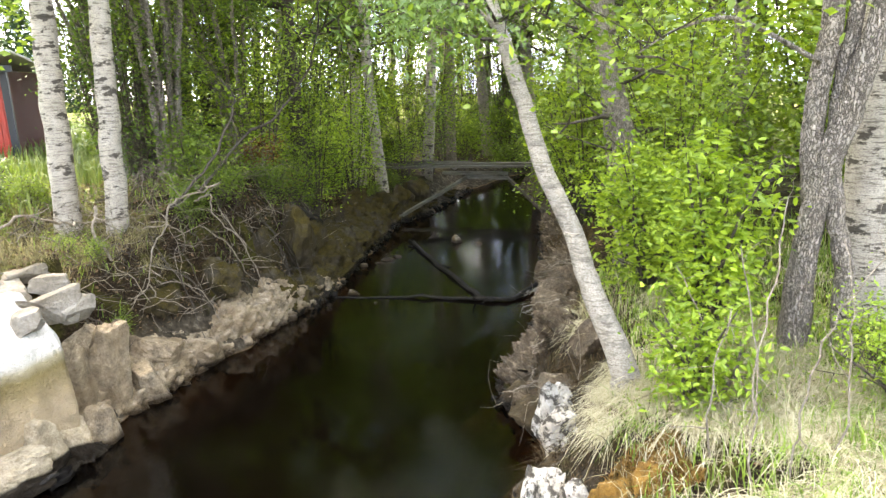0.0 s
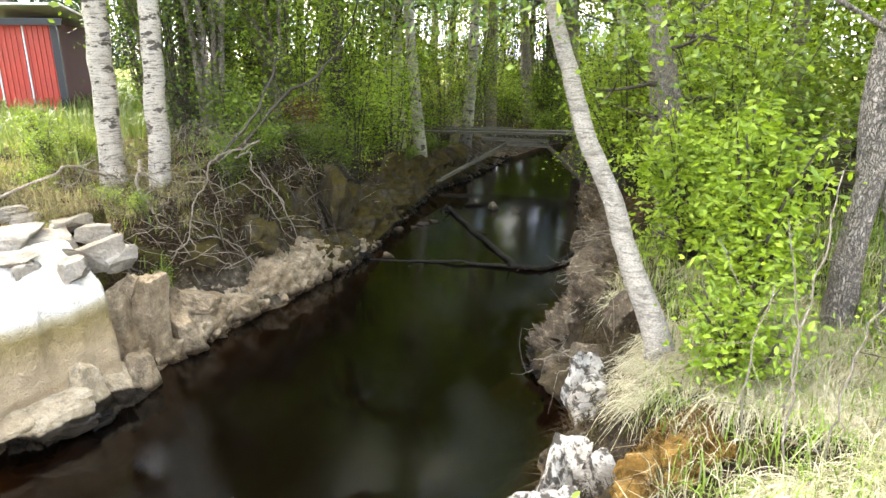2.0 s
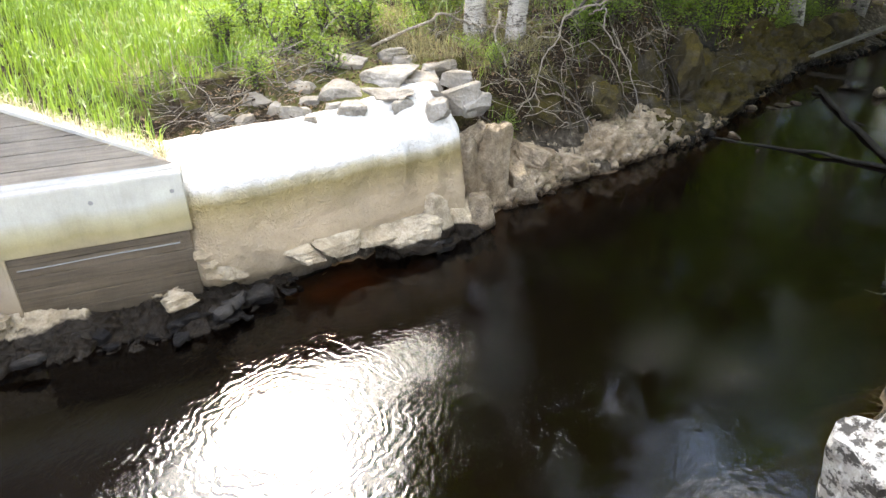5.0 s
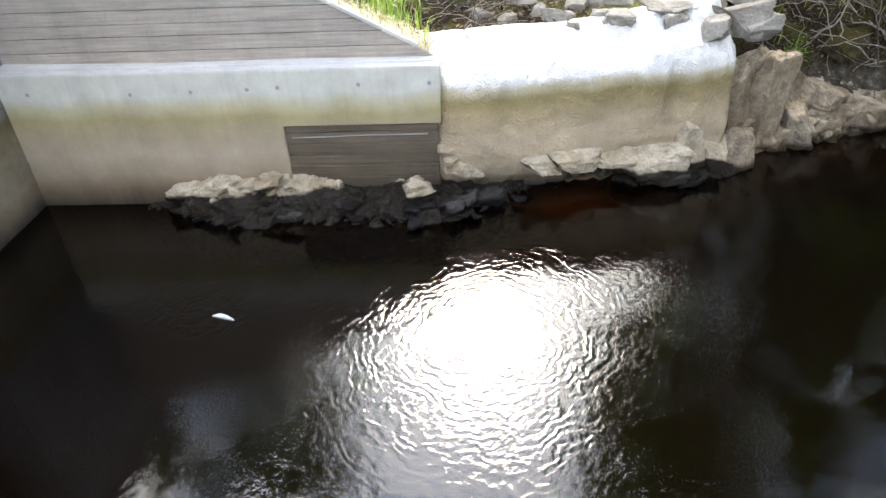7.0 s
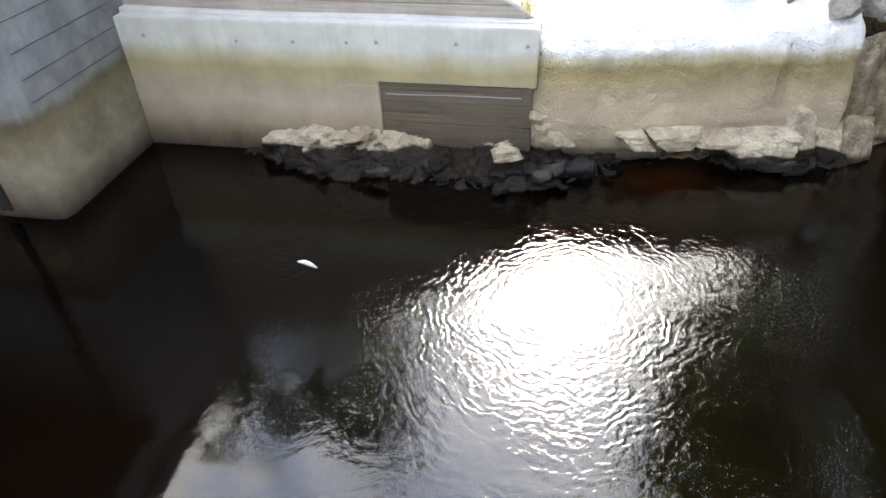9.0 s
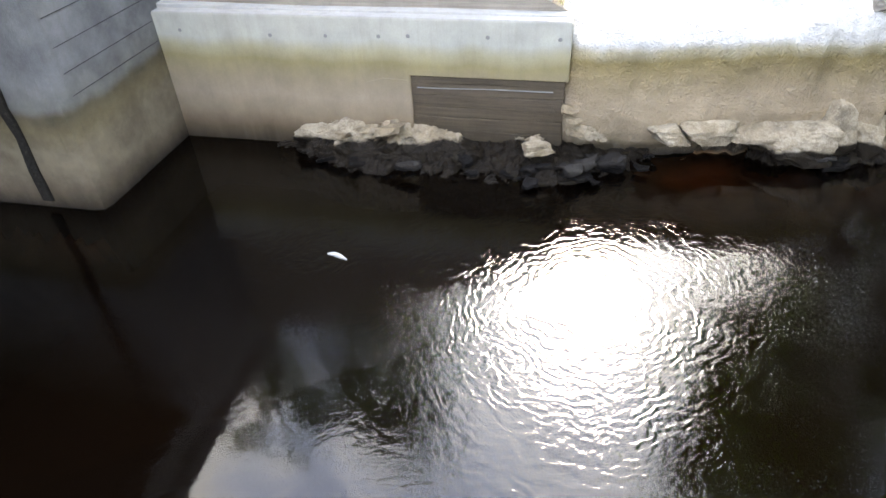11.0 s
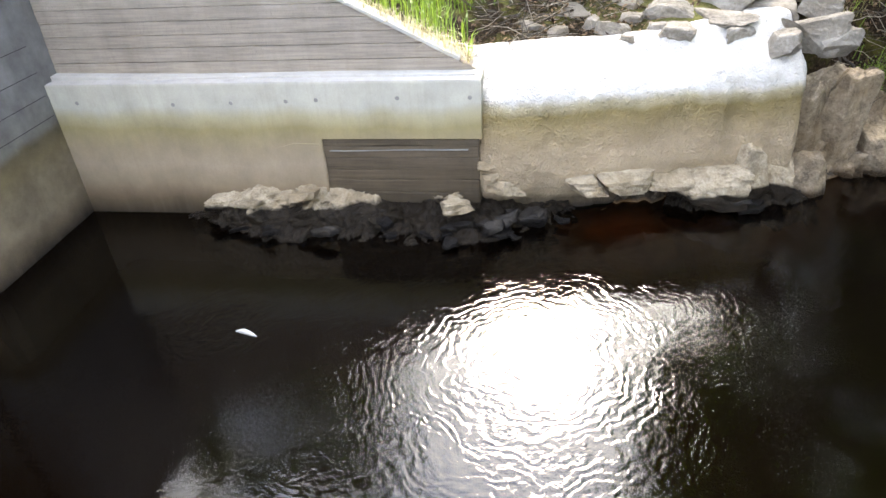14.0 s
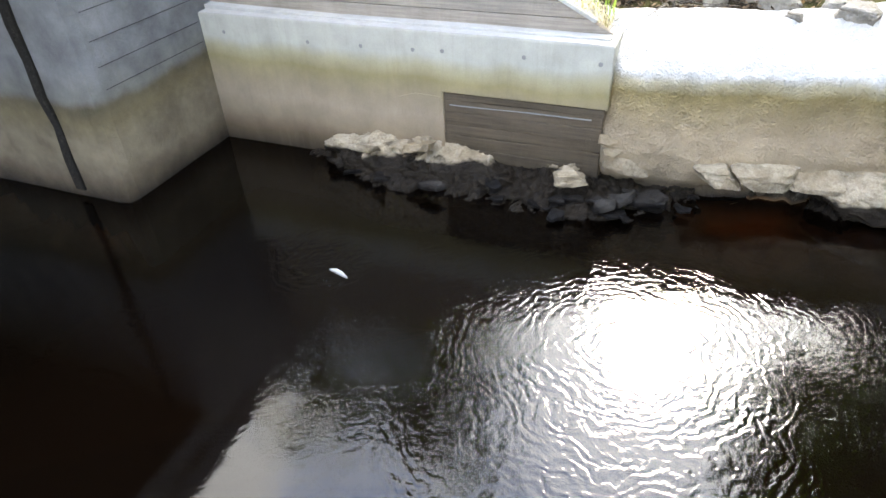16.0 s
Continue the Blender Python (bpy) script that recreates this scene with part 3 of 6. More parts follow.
def tree(name, label, at, trunk, bark, leaf, seed, count=26, reach=2.4, leaf_n=6000, size=0.07, spread=0.3, start=0.3, rise=0.5,
         sides=10, narrow=0.55, droop=0.0, rounded=False, extra=(), category="tree", group="", lumps=0.03, end=1.0, up=0.5, bias=(0, 0, 0), high=0.35):
    """A tree or shrub: a trunk with limbs, and a crown of many small leaves."""
    rng = np.random.default_rng(seed)
    ob = thing(name, label, category, at, group)
    paths, tips = limbs(trunk, rng, count, reach, start, rise, end=end, bias=bias) if count else ([], [])
    for e in extra:
        more, ends = limbs(e, rng, max(3, count // 3), reach * 0.7, high, rise)
        paths += more
        tips += ends
    for k, path in enumerate((trunk, *extra)):
        v, f = tubes([path], sides, lumps, seed + k)
        part("stem" if k else "trunk", mesh_of("stem" if k else "trunk", v, f, bark, True), ob)
    if paths:
        v, f = tubes(paths, 4)
        tagged(part("branchwork", mesh_of("branchwork", v, f, M_STEM, True), ob), kind="stuff")
    if leaf_n and tips:
        tips = np.array(tips)
        c = tips[rng.integers(0, len(tips), leaf_n)] + rng.normal(0, spread, (leaf_n, 3))
        v, f = leaves(c, size, rng, narrow, up, droop, rounded)
        part("crown", mesh_of("crown", v, f, leaf), ob)
    return ob


def boulder(seed, size, cuts=9, rough=0.05, detail=3):
    """An angular stone: a ball cut by random planes and roughened."""
    rng = np.random.default_rng(seed)
    bm = bmesh.new()
    bmesh.ops.create_icosphere(bm, subdivisions=detail, radius=1)
    v = np.array([q.co for q in bm.verts])
    f = [tuple(x.index for x in q.verts) for q in bm.faces]
    bm.free()
    for _ in range(cuts):
        n = rng.normal(0, 1, 3)
        n /= np.linalg.norm(n)
        over = np.maximum(v @ n - rng.uniform(0.36, 0.72), 0)
        v = v - over[:, None] * n * 0.96
    off = rng.uniform(0, 50, 3)
    d = np.array([noise.fractal(Vector(q * 1.6 + off), 0.9, 2.1, 5) for q in v])
    v = v * (1 + rough * d[:, None] * 1.6)
    return v * np.array(size), f


def crag(seed, size, points=10, rough=0.04):
    """A broken angular stone: a worn block split along a few flat planes."""
    rng = np.random.default_rng(seed)
    bm = bmesh.new()
    bmesh.ops.create_cube(bm, size=2)
    bmesh.ops.subdivide_edges(bm, edges=bm.edges[:], cuts=13, use_grid_fill=True)
    bm.verts.index_update()
    v = np.array([q.co for q in bm.verts])
    f = [tuple(x.index for x in q.verts) for q in bm.faces]
    bm.free()
    v /= (np.sum(np.abs(v) ** 16, axis=1) ** (1 / 16))[:, None]
    v = v @ (np.eye(3) + rng.normal(0, 0.16, (3, 3))) * (1 + rng.normal(0, 0.14, 3) * v[:, ::-1])
    for _ in range(points):
        n = rng.normal(0, 1, 3) * (1, 1, 0.8)
        n /= np.linalg.norm(n)
        over = np.maximum(v @ n - rng.uniform(0.62, 1.0), 0)
        v = v - over[:, None] * n
    off = Vector(rng.uniform(0, 50, 3))
    out = []
    for q in v:
        p = Vector(q)
        step = blocky(Vector((p.x, p.y, p.z * 2.2)), 1.1, off) * 0.07
        out.append(p * (1 + step) + Vector(noise.noise_vector(p * 1.7 + off)) * 0.07 + p.normalized() * (noise.fractal(p * 4 + off, 0.8, 2.1, 4) * rough))
    return np.array(out) * np.array(size), f


def blocky(v, scale, off):
    """Steps between random cells, with clefts along their edges."""
    q = Vector(v) * scale + off
    dist, pts = noise.voronoi(q)
    return noise.cell(pts[0] * 9.7) * 0.5 + 0.5 * abs(noise.cell(pts[0] * 4.1)) - 0.35 * max(0.0, 1 - (dist[1] - dist[0]) * 7)


def stone(name, label, at, size, material, seed, turn=0.0, tilt=0.0, group="", cuts=9, category="rock", rough=0.05, detail=3, sharp=0.0):
    v, f = crag(seed, tuple(c * sharp for c in size), 6, 0.05) if sharp else boulder(seed, size, cuts, rough, detail)
    ob = new(name, mesh_of(name, v, f, material))
    ob.matrix_basis = pose(*at, tilt, tilt * 0.6, turn)
    return tagged(ob, label, category, group)


def box_mesh(name, size, material, bevel=0.01, wave=0.0, seed=0, cuts=0):
    bm = bmesh.new()
    bmesh.ops.create_cube(bm, size=1)
    bmesh.ops.scale(bm, vec=size, verts=bm.verts)
    if bevel:
        bmesh.ops.bevel(bm, geom=bm.edges[:], offset=bevel, segments=2, profile=0.6, affect="EDGES")
    if cuts:
        bmesh.ops.subdivide_edges(bm, edges=bm.edges[:], cuts=cuts, use_grid_fill=True)
    if wave:
        rng = np.random.default_rng(seed)
        off = Vector(rng.uniform(0, 30, 3))
        for q in bm.verts:
            q.co += Vector(noise.noise_vector(q.co * 3 + off)) * wave
    me = bpy.data.meshes.new(name)
    bm.to_mesh(me)
    bm.free()
    me.materials.append(material)
    return me


# ---------------------------------------------------------------- the lie of the land
LEFT_EDGE = ((-400, -300), (-20, -20), (-4.6, -8.0), (-1.0, -5.5), (-0.2, -6.5), (0.0, -6.46), (2.85, -4.35), (3.6, -4.02), (4.4, -3.5), (4.9, -3.2), (5.4, -3.25), (6.0, -3.1),
             (6.4, -2.92), (7.0, -2.78), (7.7, -2.45), (8.6, -2.15), (9.4, -1.84), (10.6, -1.6), (12.0, -1.46), (13.5, -1.25), (15.4, -1.0), (16.8, -0.26), (21.2, 1.1), (23.5, 2.2), (26, 4.2), (30, 6.5), (40, 9.0), (700, 95))
RIGHT_EDGE = ((-400, -290), (-20, -15), (-5, -3.5), (-1, -1.7), (0.5, -1.1), (1.5, -0.5), (2.2, 0.1), (2.9, 0.42), (3.6, 0.5), (4.1, 0.55), (4.5, 0.75), (5.0, 1.02), (5.6, 0.97), (6.1, 0.72), (6.7, 0.9),
              (7.4, 1.18), (8.6, 1.46), (10.5, 1.85), (14.9, 2.4), (17, 2.7), (20.9, 2.5), (24, 3.2), (30, 4.4), (40, 6.0), (700, 91))
WALL_A, WALL_U, WALL_V = np.array((-4.35, 2.85)), np.array((-0.597, -0.802)), np.array((-0.802, 0.597))
WALL_TURN = math.degrees(math.atan2(WALL_U[1], WALL_U[0]))


def ground_z(x, y):
    x, y = np.asarray(x, float), np.asarray(y, float)
    lx = np.interp(y, [a for a, _ in LEFT_EDGE], [b for _, b in LEFT_EDGE])
    rx = np.interp(y, [a for a, _ in RIGHT_EDGE], [b for _, b in RIGHT_EDGE])
    wob = 0.10 * value_noise(x, y, 0.45, 3) + 0.07 * value_noise(x, y, 0.17, 4)
    dl, dr = lx - x, x - rx
    far = np.clip((y - 11) / 5, 0, 1)
    zl = np.interp(dl + wob, (-3, -1.5, -0.6, -0.15, 0, 0.15, 0.4, 0.7, 0.95, 1.25, 2, 3, 5, 9, 20, 60, 120, 700), (-1.0, -0.9, -0.5, -0.14, 0, 0.14, 0.27, 0.4, 0.8, 1.33, 1.55, 1.65, 1.8, 2.0, 2.05, 2.3, 2.6, 4.0))
    crest = np.interp(y, (6.2, 8.2, 11.0, 13.0), (0, 1, 1, 0)) * np.interp(dl, (0.45, 0.6, 0.95, 2.2, 4.0), (0, 0.25, 0.62, 0.5, 0.1))
    zl = zl + crest
    zl = np.where(zl > 0, zl * (1 - 0.55 * far * np.clip(1 - (dl - 3) / 5, 0, 1)), zl)
    zr = np.interp(dr + wob, (-3, -1.5, -0.6, -0.15, 0, 0.2, 0.5, 0.8, 1.3, 2.5, 5, 10, 30, 120, 700), (-1.0, -0.9, -0.5, -0.14, 0, 0.25, 0.55, 0.85, 1.08, 1.22, 1.4, 1.6, 2.0, 2.6, 4.0))
    zr = np.where(zr > 0, zr * (1 - 0.35 * far * np.clip(1 - (dr - 3) / 5, 0, 1)), zr)
    z = np.maximum(zl, zr)
    land = np.clip(z, 0, 1)
    z = z + land * (0.07 * value_noise(x, y, 1.3, 5) + 0.035 * value_noise(x, y, 0.4, 6) + 0.02 * value_noise(x, y, 0.15, 7))
    hollow = np.exp(-((x + 4.5) / 1.15) ** 2 - ((y - 7.75) / 1.35) ** 2)
    z = np.where(z > 0.6, z - hollow * np.clip(z - 1.12, 0, 0.6), z)
    u = (x - WALL_A[0]) * WALL_U[0] + (y - WALL_A[1]) * WALL_U[1]
    v = (x - WALL_A[0]) * WALL_V[0] + (y - WALL_A[1]) * WALL_V[1]
    bank = np.clip(1.2 + 0.5 * u, 0, 2.75) + 0.03 * value_noise(x, y, 0.3, 8)
    behind = (u > -1.5) & (v > 0.3)
    z = np.where(behind & (x < -2), np.maximum(z, np.minimum(bank, z + np.clip((v - 0.3) * 4, 0, 3))), z)
    z = np.where((u > 0) & (u < 3.75) & (v <= 0.3) & (x < -3.2), -0.55, z)
    shelf = -0.126 * x + 0.199 * y - 0.12 + 0.03 * value_noise(x, y, 0.25, 9)
    inside = (x > -5.5) & (x < -3.3) & (y > 3.2) & (y < 6.4) & (dl > 0.75)
    z = np.where(inside, np.maximum(z, shelf), z)
    z = np.where((np.hypot(x + 3.75, y - 3.85) < 0.55) & (z < 0.3), -0.012 - 0.1 * np.hypot(x + 3.8, y - 3.8) + 0.035 * value_noise(x, y, 0.16, 41), z)
    z = np.where((u >= 3.95) & (v > -1.1) & (x < -4), 2.75, np.where((u >= 3.6) & (v > -1.5) & (v < 0.3) & (x < -4), -0.7, z))
    return z


def axis(lo, hi, step, out, grow=1.22):
    mid = list(np.arange(lo, hi + step / 2, step))
    a, d = [], step
    x = lo
    while x > -out:
        d *= grow
        x -= d
        a.append(x)
    b, d = [], step
    x = hi
    while x < out:
        d *= grow
        x += d
        b.append(x)
    return np.array(a[::-1] + mid + b)


def build_ground():
    xs, ys = axis(-11, 8, 0.085, 600), axis(-6, 22, 0.085, 600)
    gx, gy = np.meshgrid(xs, ys)
    gz = ground_z(gx, gy)
    n, m = len(xs), len(ys)
    i = np.arange(n * m).reshape(m, n)
    f = np.stack([i[:-1, :-1], i[:-1, 1:], i[1:, 1:], i[1:, :-1]], -1).reshape(-1, 4)
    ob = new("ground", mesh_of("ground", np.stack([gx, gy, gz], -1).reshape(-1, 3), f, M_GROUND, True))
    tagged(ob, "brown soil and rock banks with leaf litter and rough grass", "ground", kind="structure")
    xs, ys = np.linspace(-30, 20, 60), np.linspace(-25, 45, 80)
    gx, gy = np.meshgrid(xs, ys)
    i = np.arange(60 * 80).reshape(80, 60)
    f = np.stack([i[:-1, :-1], i[:-1, 1:], i[1:, 1:], i[1:, :-1]], -1).reshape(-1, 4)
    ob = new("water", mesh_of("water", np.stack([gx, gy, gx * 0], -1).reshape(-1, 3), f, M_WATER, True))
    tagged(ob, "dark brown peaty stream water, calm with faint ripples", "stream", kind="structure")


def extruded(name, outline, y0, y1, material, bevel=0.012):
    """A slab with the outline (x, z), from y0 to y1."""
    bm = bmesh.new()
    face = bm.faces.new([bm.verts.new((x, y0, z)) for x, z in outline])
    res = bmesh.ops.extrude_face_region(bm, geom=[face])
    bmesh.ops.translate(bm, vec=(0, y1 - y0, 0), verts=[g for g in res["geom"] if isinstance(g, bmesh.types.BMVert)])
    bmesh.ops.recalc_face_normals(bm, faces=bm.faces[:])
    if bevel:
        bmesh.ops.bevel(bm, geom=bm.edges[:], offset=bevel, segments=2, profile=0.6, affect="EDGES")
    me = bpy.data.meshes.new(name)
    bm.to_mesh(me)
    bm.free()
    me.materials.append(material)
    return me


def disc_mesh(name, radius, depth, material, sides=14):
    v, f = tubes([[((0, 0, 0), radius), ((0, depth, 0), radius * 0.8)]], sides)
    return mesh_of(name, v, f, material)


def build_walls():
    at = (WALL_A[0], WALL_A[1], 0)
    low = thing("wing_wall", "low cast concrete wing wall with brown tide stains beside the stream", "retaining wall", at, turn=WALL_TURN, kind="structure")
    part("body", extruded("body", ((0, 0.74), (0, 1.24), (3.75, 1.24), (3.75, -0.9), (1.37, -0.9), (1.37, 0.74)), -0.46, 0.0, M_WALL), low)
    part("footing", extruded("footing", ((0.02, -0.9), (0.02, 0.735), (1.365, 0.735), (1.365, -0.9)), -0.46, -0.075, M_WALL), low)
    rng = np.random.default_rng(5)
    for k in range(6):
        h = (0.1, 0.12, 0.09, 0.115, 0.1, 0.055)[k]
        z = (0.15, 0.262, 0.37, 0.475, 0.585, 0.675)[k] + 0.03
        left = 1.385
        part("formwork_board", box_mesh("formwork_board", (left - 0.03, 0.04, h + 0.006), M_FORM, 0.012, 0.011, k, 7), low, "dark eroded board face", pose(0.03 + (left - 0.03) / 2, -0.036 + rng.uniform(-0.012, 0.006), z, 0, 0, rng.uniform(-0.4, 0.4)))
    part("mortar_line", box_mesh("mortar_line", (1.2, 0.03, 0.006), M_HOLE, 0.002, 0.006, 31, 7), low, "thin pale mortar line", pose(0.72, -0.022, 0.635, 0, 0.6, 0))
    part("patch", extruded("patch", ((1.40, 0.47), (1.39, 0.70), (1.62, 0.71), (1.78, 0.66), (1.80, 0.5), (1.7, 0.45)), 0.0, 0.006, M_WALL, 0.002), low, "smooth mortar patch")
    for u, z in ((0.09, 1.1), (0.68, 1.1), (1.36, 1.09), (1.62, 1.08), (2.1, 1.07), (2.62, 1.06), (3.5, 1.08)):
        part("tie_hole", disc_mesh("tie_hole", 0.018, 0.003, M_HOLE), low, "", pose(u, 0.0, z))
    part("fillet", extruded("fillet", ((0.05, 1.235), (0.05, 1.262), (1.2, 1.27), (2.4, 1.262), (3.74, 1.285), (3.74, 1.235)), -0.21, -0.1, M_LEDGE, 0.008), low, "pale mortar fillet")
    part("ledge_edge", extruded("ledge_edge", ((0.01, 1.238), (0.01, 1.246), (3.73, 1.246), (3.73, 1.238)), -0.1, -0.004, M_LEDGE, 0.002), low, "pale dusty ledge")

    up = thing("upper_wing_wall", "board-marked grey concrete wing wall with a sloping top", "retaining wall", at, turn=WALL_TURN, kind="structure")
    part("core", extruded("core", ((0.1, 1.1), (0.1, 1.25), (3.2, 2.84), (3.75, 2.9), (3.75, 1.1)), -0.5, -0.215, M_BOARDED, 0.006), up)
    z, k = 1.262, 0
    while z < 2.8:
        h = rng.uniform(0.085, 0.125)
        u0 = max(0.06, (z + h - 1.24) / 0.515)
        for a, b in ((u0, 3.745),):
            if b - a > 0.12:
                slope = min(h / 0.515, (b - a) * 0.9) if a == u0 else 0.0
                part("board_course", extruded("board_course", ((a - slope * 0.98, z + 0.003), (a, z + h - 0.003), (b - 0.004, z + h - 0.003), (b - 0.004, z + 0.003)), -0.225, -0.206 + rng.uniform(0, 0.012), M_BOARDED, 0.004), up)
        z += h
        k += 1
    cop = box_mesh("coping", (3.2, 0.16, 0.03), M_LEDGE, 0.008, 0.012, 3, 4)
    part("coping", cop, up, "crumbling pale mortar edge", pose(1.6, -0.27, 2.085, 0, -math.degrees(math.atan(0.515)), 0))

    ab = thing("bridge_abutment", "grey concrete bridge abutment with an ochre water stain", "abutment", at, turn=WALL_TURN, kind="structure")
    part("body", box_mesh("body", (5.2, 2.6, 3.9), M_PIER, 0.12, 0.006, 2, 9), ab, "", pose(3.75 + 2.6, 0.08, 0.95))
    part("joint_strip", box_mesh("joint_strip", (0.1, 0.03, 2.85), M_WET, 0.006, 0.03, 4, 9), ab, "black rotten joint filler", pose(4.27, 1.384, 1.5))
    deck = thing("bridge_deck", "dark concrete bridge deck edge mirrored in the water", "bridge", at, turn=WALL_TURN, kind="structure")
    part("slab", box_mesh("slab", (5.0, 13.0, 0.55), M_PIER, 0.03), deck, "", pose(6.3, 5.0, 3.03))
    part("edge_beam", box_mesh("edge_beam", (0.3, 13.0, 0.5), M_PIER, 0.03), deck, "", pose(3.95, 5.0, 3.3))
    for z in (0.98, 1.16, 1.36, 1.58):
        part("board_seam", box_mesh("board_seam", (0.004, 1.2, 0.005), M_JOINT, 0.001), ab, "", pose(3.748, 0.62, z))


def build_revetment():
    """A lump of sprayed concrete over the bank between the wall and the bare rock."""
    p0, p1 = np.array((-4.385, 2.81)), np.array((-3.14, 5.32))
    along = (p1 - p0) / np.linalg.norm(p1 - p0)
    outward = np.array((along[1], -along[0]))
    length = float(np.linalg.norm(p1 - p0))
    prof = np.array(((-0.16, -0.4), (-0.1, 0.1), (0.02, 0.27), (0.05, 0.42), (0.02, 0.75), (0.0, 0.92), (-0.04, 1.03), (-0.12, 1.11), (-0.28, 1.17), (-0.45, 1.22), (-0.6, 1.26), (-0.74, 1.24), (-0.9, 0.95)))
    t = np.concatenate([[0], np.cumsum(np.linalg.norm(np.diff(prof, axis=0), axis=1))])
    q = np.linspace(0, t[-1], 120)
    pd, pz = np.interp(q, t, prof[:, 0]), np.interp(q, t, prof[:, 1])
    verts = []
    nu = 190
    for i in range(nu):
        s = i / (nu - 1)
        back = 0.0
        if s > 0.95:
            e = (s - 0.95) / 0.05
            back = 0.5 * (1 - math.sqrt(max(0, 1 - e * e)))
        if s < 0.05:
            back = 0.16 * (1 - s / 0.05) ** 2
        lift = 0.05 * s * s + 0.02 * math.sin(s * 9)
        bulge = 0.05 * math.sin(s * math.pi * 2.2) + 0.05 * math.sin(s * 3.0)
        for d, z in zip(pd, pz):
            hi = max(0.0, min(1.0, (z - 0.1) / 1.0))
            r = d - back + bulge * (1 - hi) * 0.8
            zz = z + lift * hi + (0.05 + 0.13 * s * s) * max(0.0, min(1.0, (-d - 0.14) / 0.34))
            base = p0 + along * (s * length) + outward * r
            v = Vector((base[0], base[1], zz))
            n1 = noise.fractal(v * 2.2, 1.0, 2.0, 4) * 0.034
            n2 = noise.noise(v * 14) * 0.008 + noise.noise(v * 30) * 0.006
            flutes = 0.05 * noise.noise(Vector((s * 16, zz * 1.2, 3))) * (1 if s > 0.72 else 0.35)
            verts.append((base[0] + outward[0] * (n1 + n2 + flutes), base[1] + outward[1] * (n1 + n2 + flutes), zz + (n1 * 0.7 + n2) * (1 if z > 0.9 else 0.2)))
    i = np.arange(nu * 120).reshape(nu, 120)
    f = np.stack([i[:-1, :-1], i[1:, :-1], i[1:, 1:], i[:-1, 1:]], -1).reshape(-1, 4)
    ob = new("concrete_revetment", mesh_of("concrete_revetment", np.array(verts), f, M_REVET, True))
    tagged(ob, "rounded sprayed concrete bank cover, white on top and brown-stained below", "revetment")


build_ground()
build_walls()
build_revetment()


# ---------------------------------------------------------------- stones
def slab_stone(name, label, at, size, material, seed, turn, tilt, group):
    """A broken slab: a flat block of five to seven uneven sides with chipped edges."""
    rng = np.random.default_rng(seed)
    n = int(rng.integers(5, 8))
    ang = np.sort((np.arange(n) + rng.uniform(-0.32, 0.32, n)) / n * 6.283)
    rad = rng.uniform(0.68, 1.12, n)
    bm = bmesh.new()
    top = [bm.verts.new((math.cos(a) * r * size[0], math.sin(a) * r * size[1], size[2] * rng.uniform(0.8, 1.1))) for a, r in zip(ang, rad)]
    low = [bm.verts.new((math.cos(a) * r * size[0] * 1.06, math.sin(a) * r * size[1] * 1.06, -size[2])) for a, r in zip(ang, rad)]
    bm.faces.new(top)
    bm.faces.new(low[::-1])
    for k in range(n):
        bm.faces.new((low[k], low[(k + 1) % n], top[(k + 1) % n], top[k]))
    bmesh.ops.bevel(bm, geom=bm.edges[:], offset=min(size) * 0.28, segments=1, profile=0.5, affect="EDGES", clamp_overlap=True)
    bmesh.ops.triangulate(bm, faces=bm.faces[:])
    bmesh.ops.subdivide_edges(bm, edges=bm.edges[:], cuts=3, use_grid_fill=True)
    off = Vector(rng.uniform(0, 40, 3))
    for q in bm.verts:
        q.co += Vector(noise.noise_vector(q.co * 5 + off)) * 0.04 + Vector(noise.noise_vector(q.co * 16 + off)) * 0.014
    me = bpy.data.meshes.new(name)
    bm.to_mesh(me)
    bm.free()
    me.materials.append(material)
    ob = new(name, me)
    ob.matrix_basis = pose(*at, tilt, tilt * 0.6, turn)
    return tagged(ob, label, "stone", group)


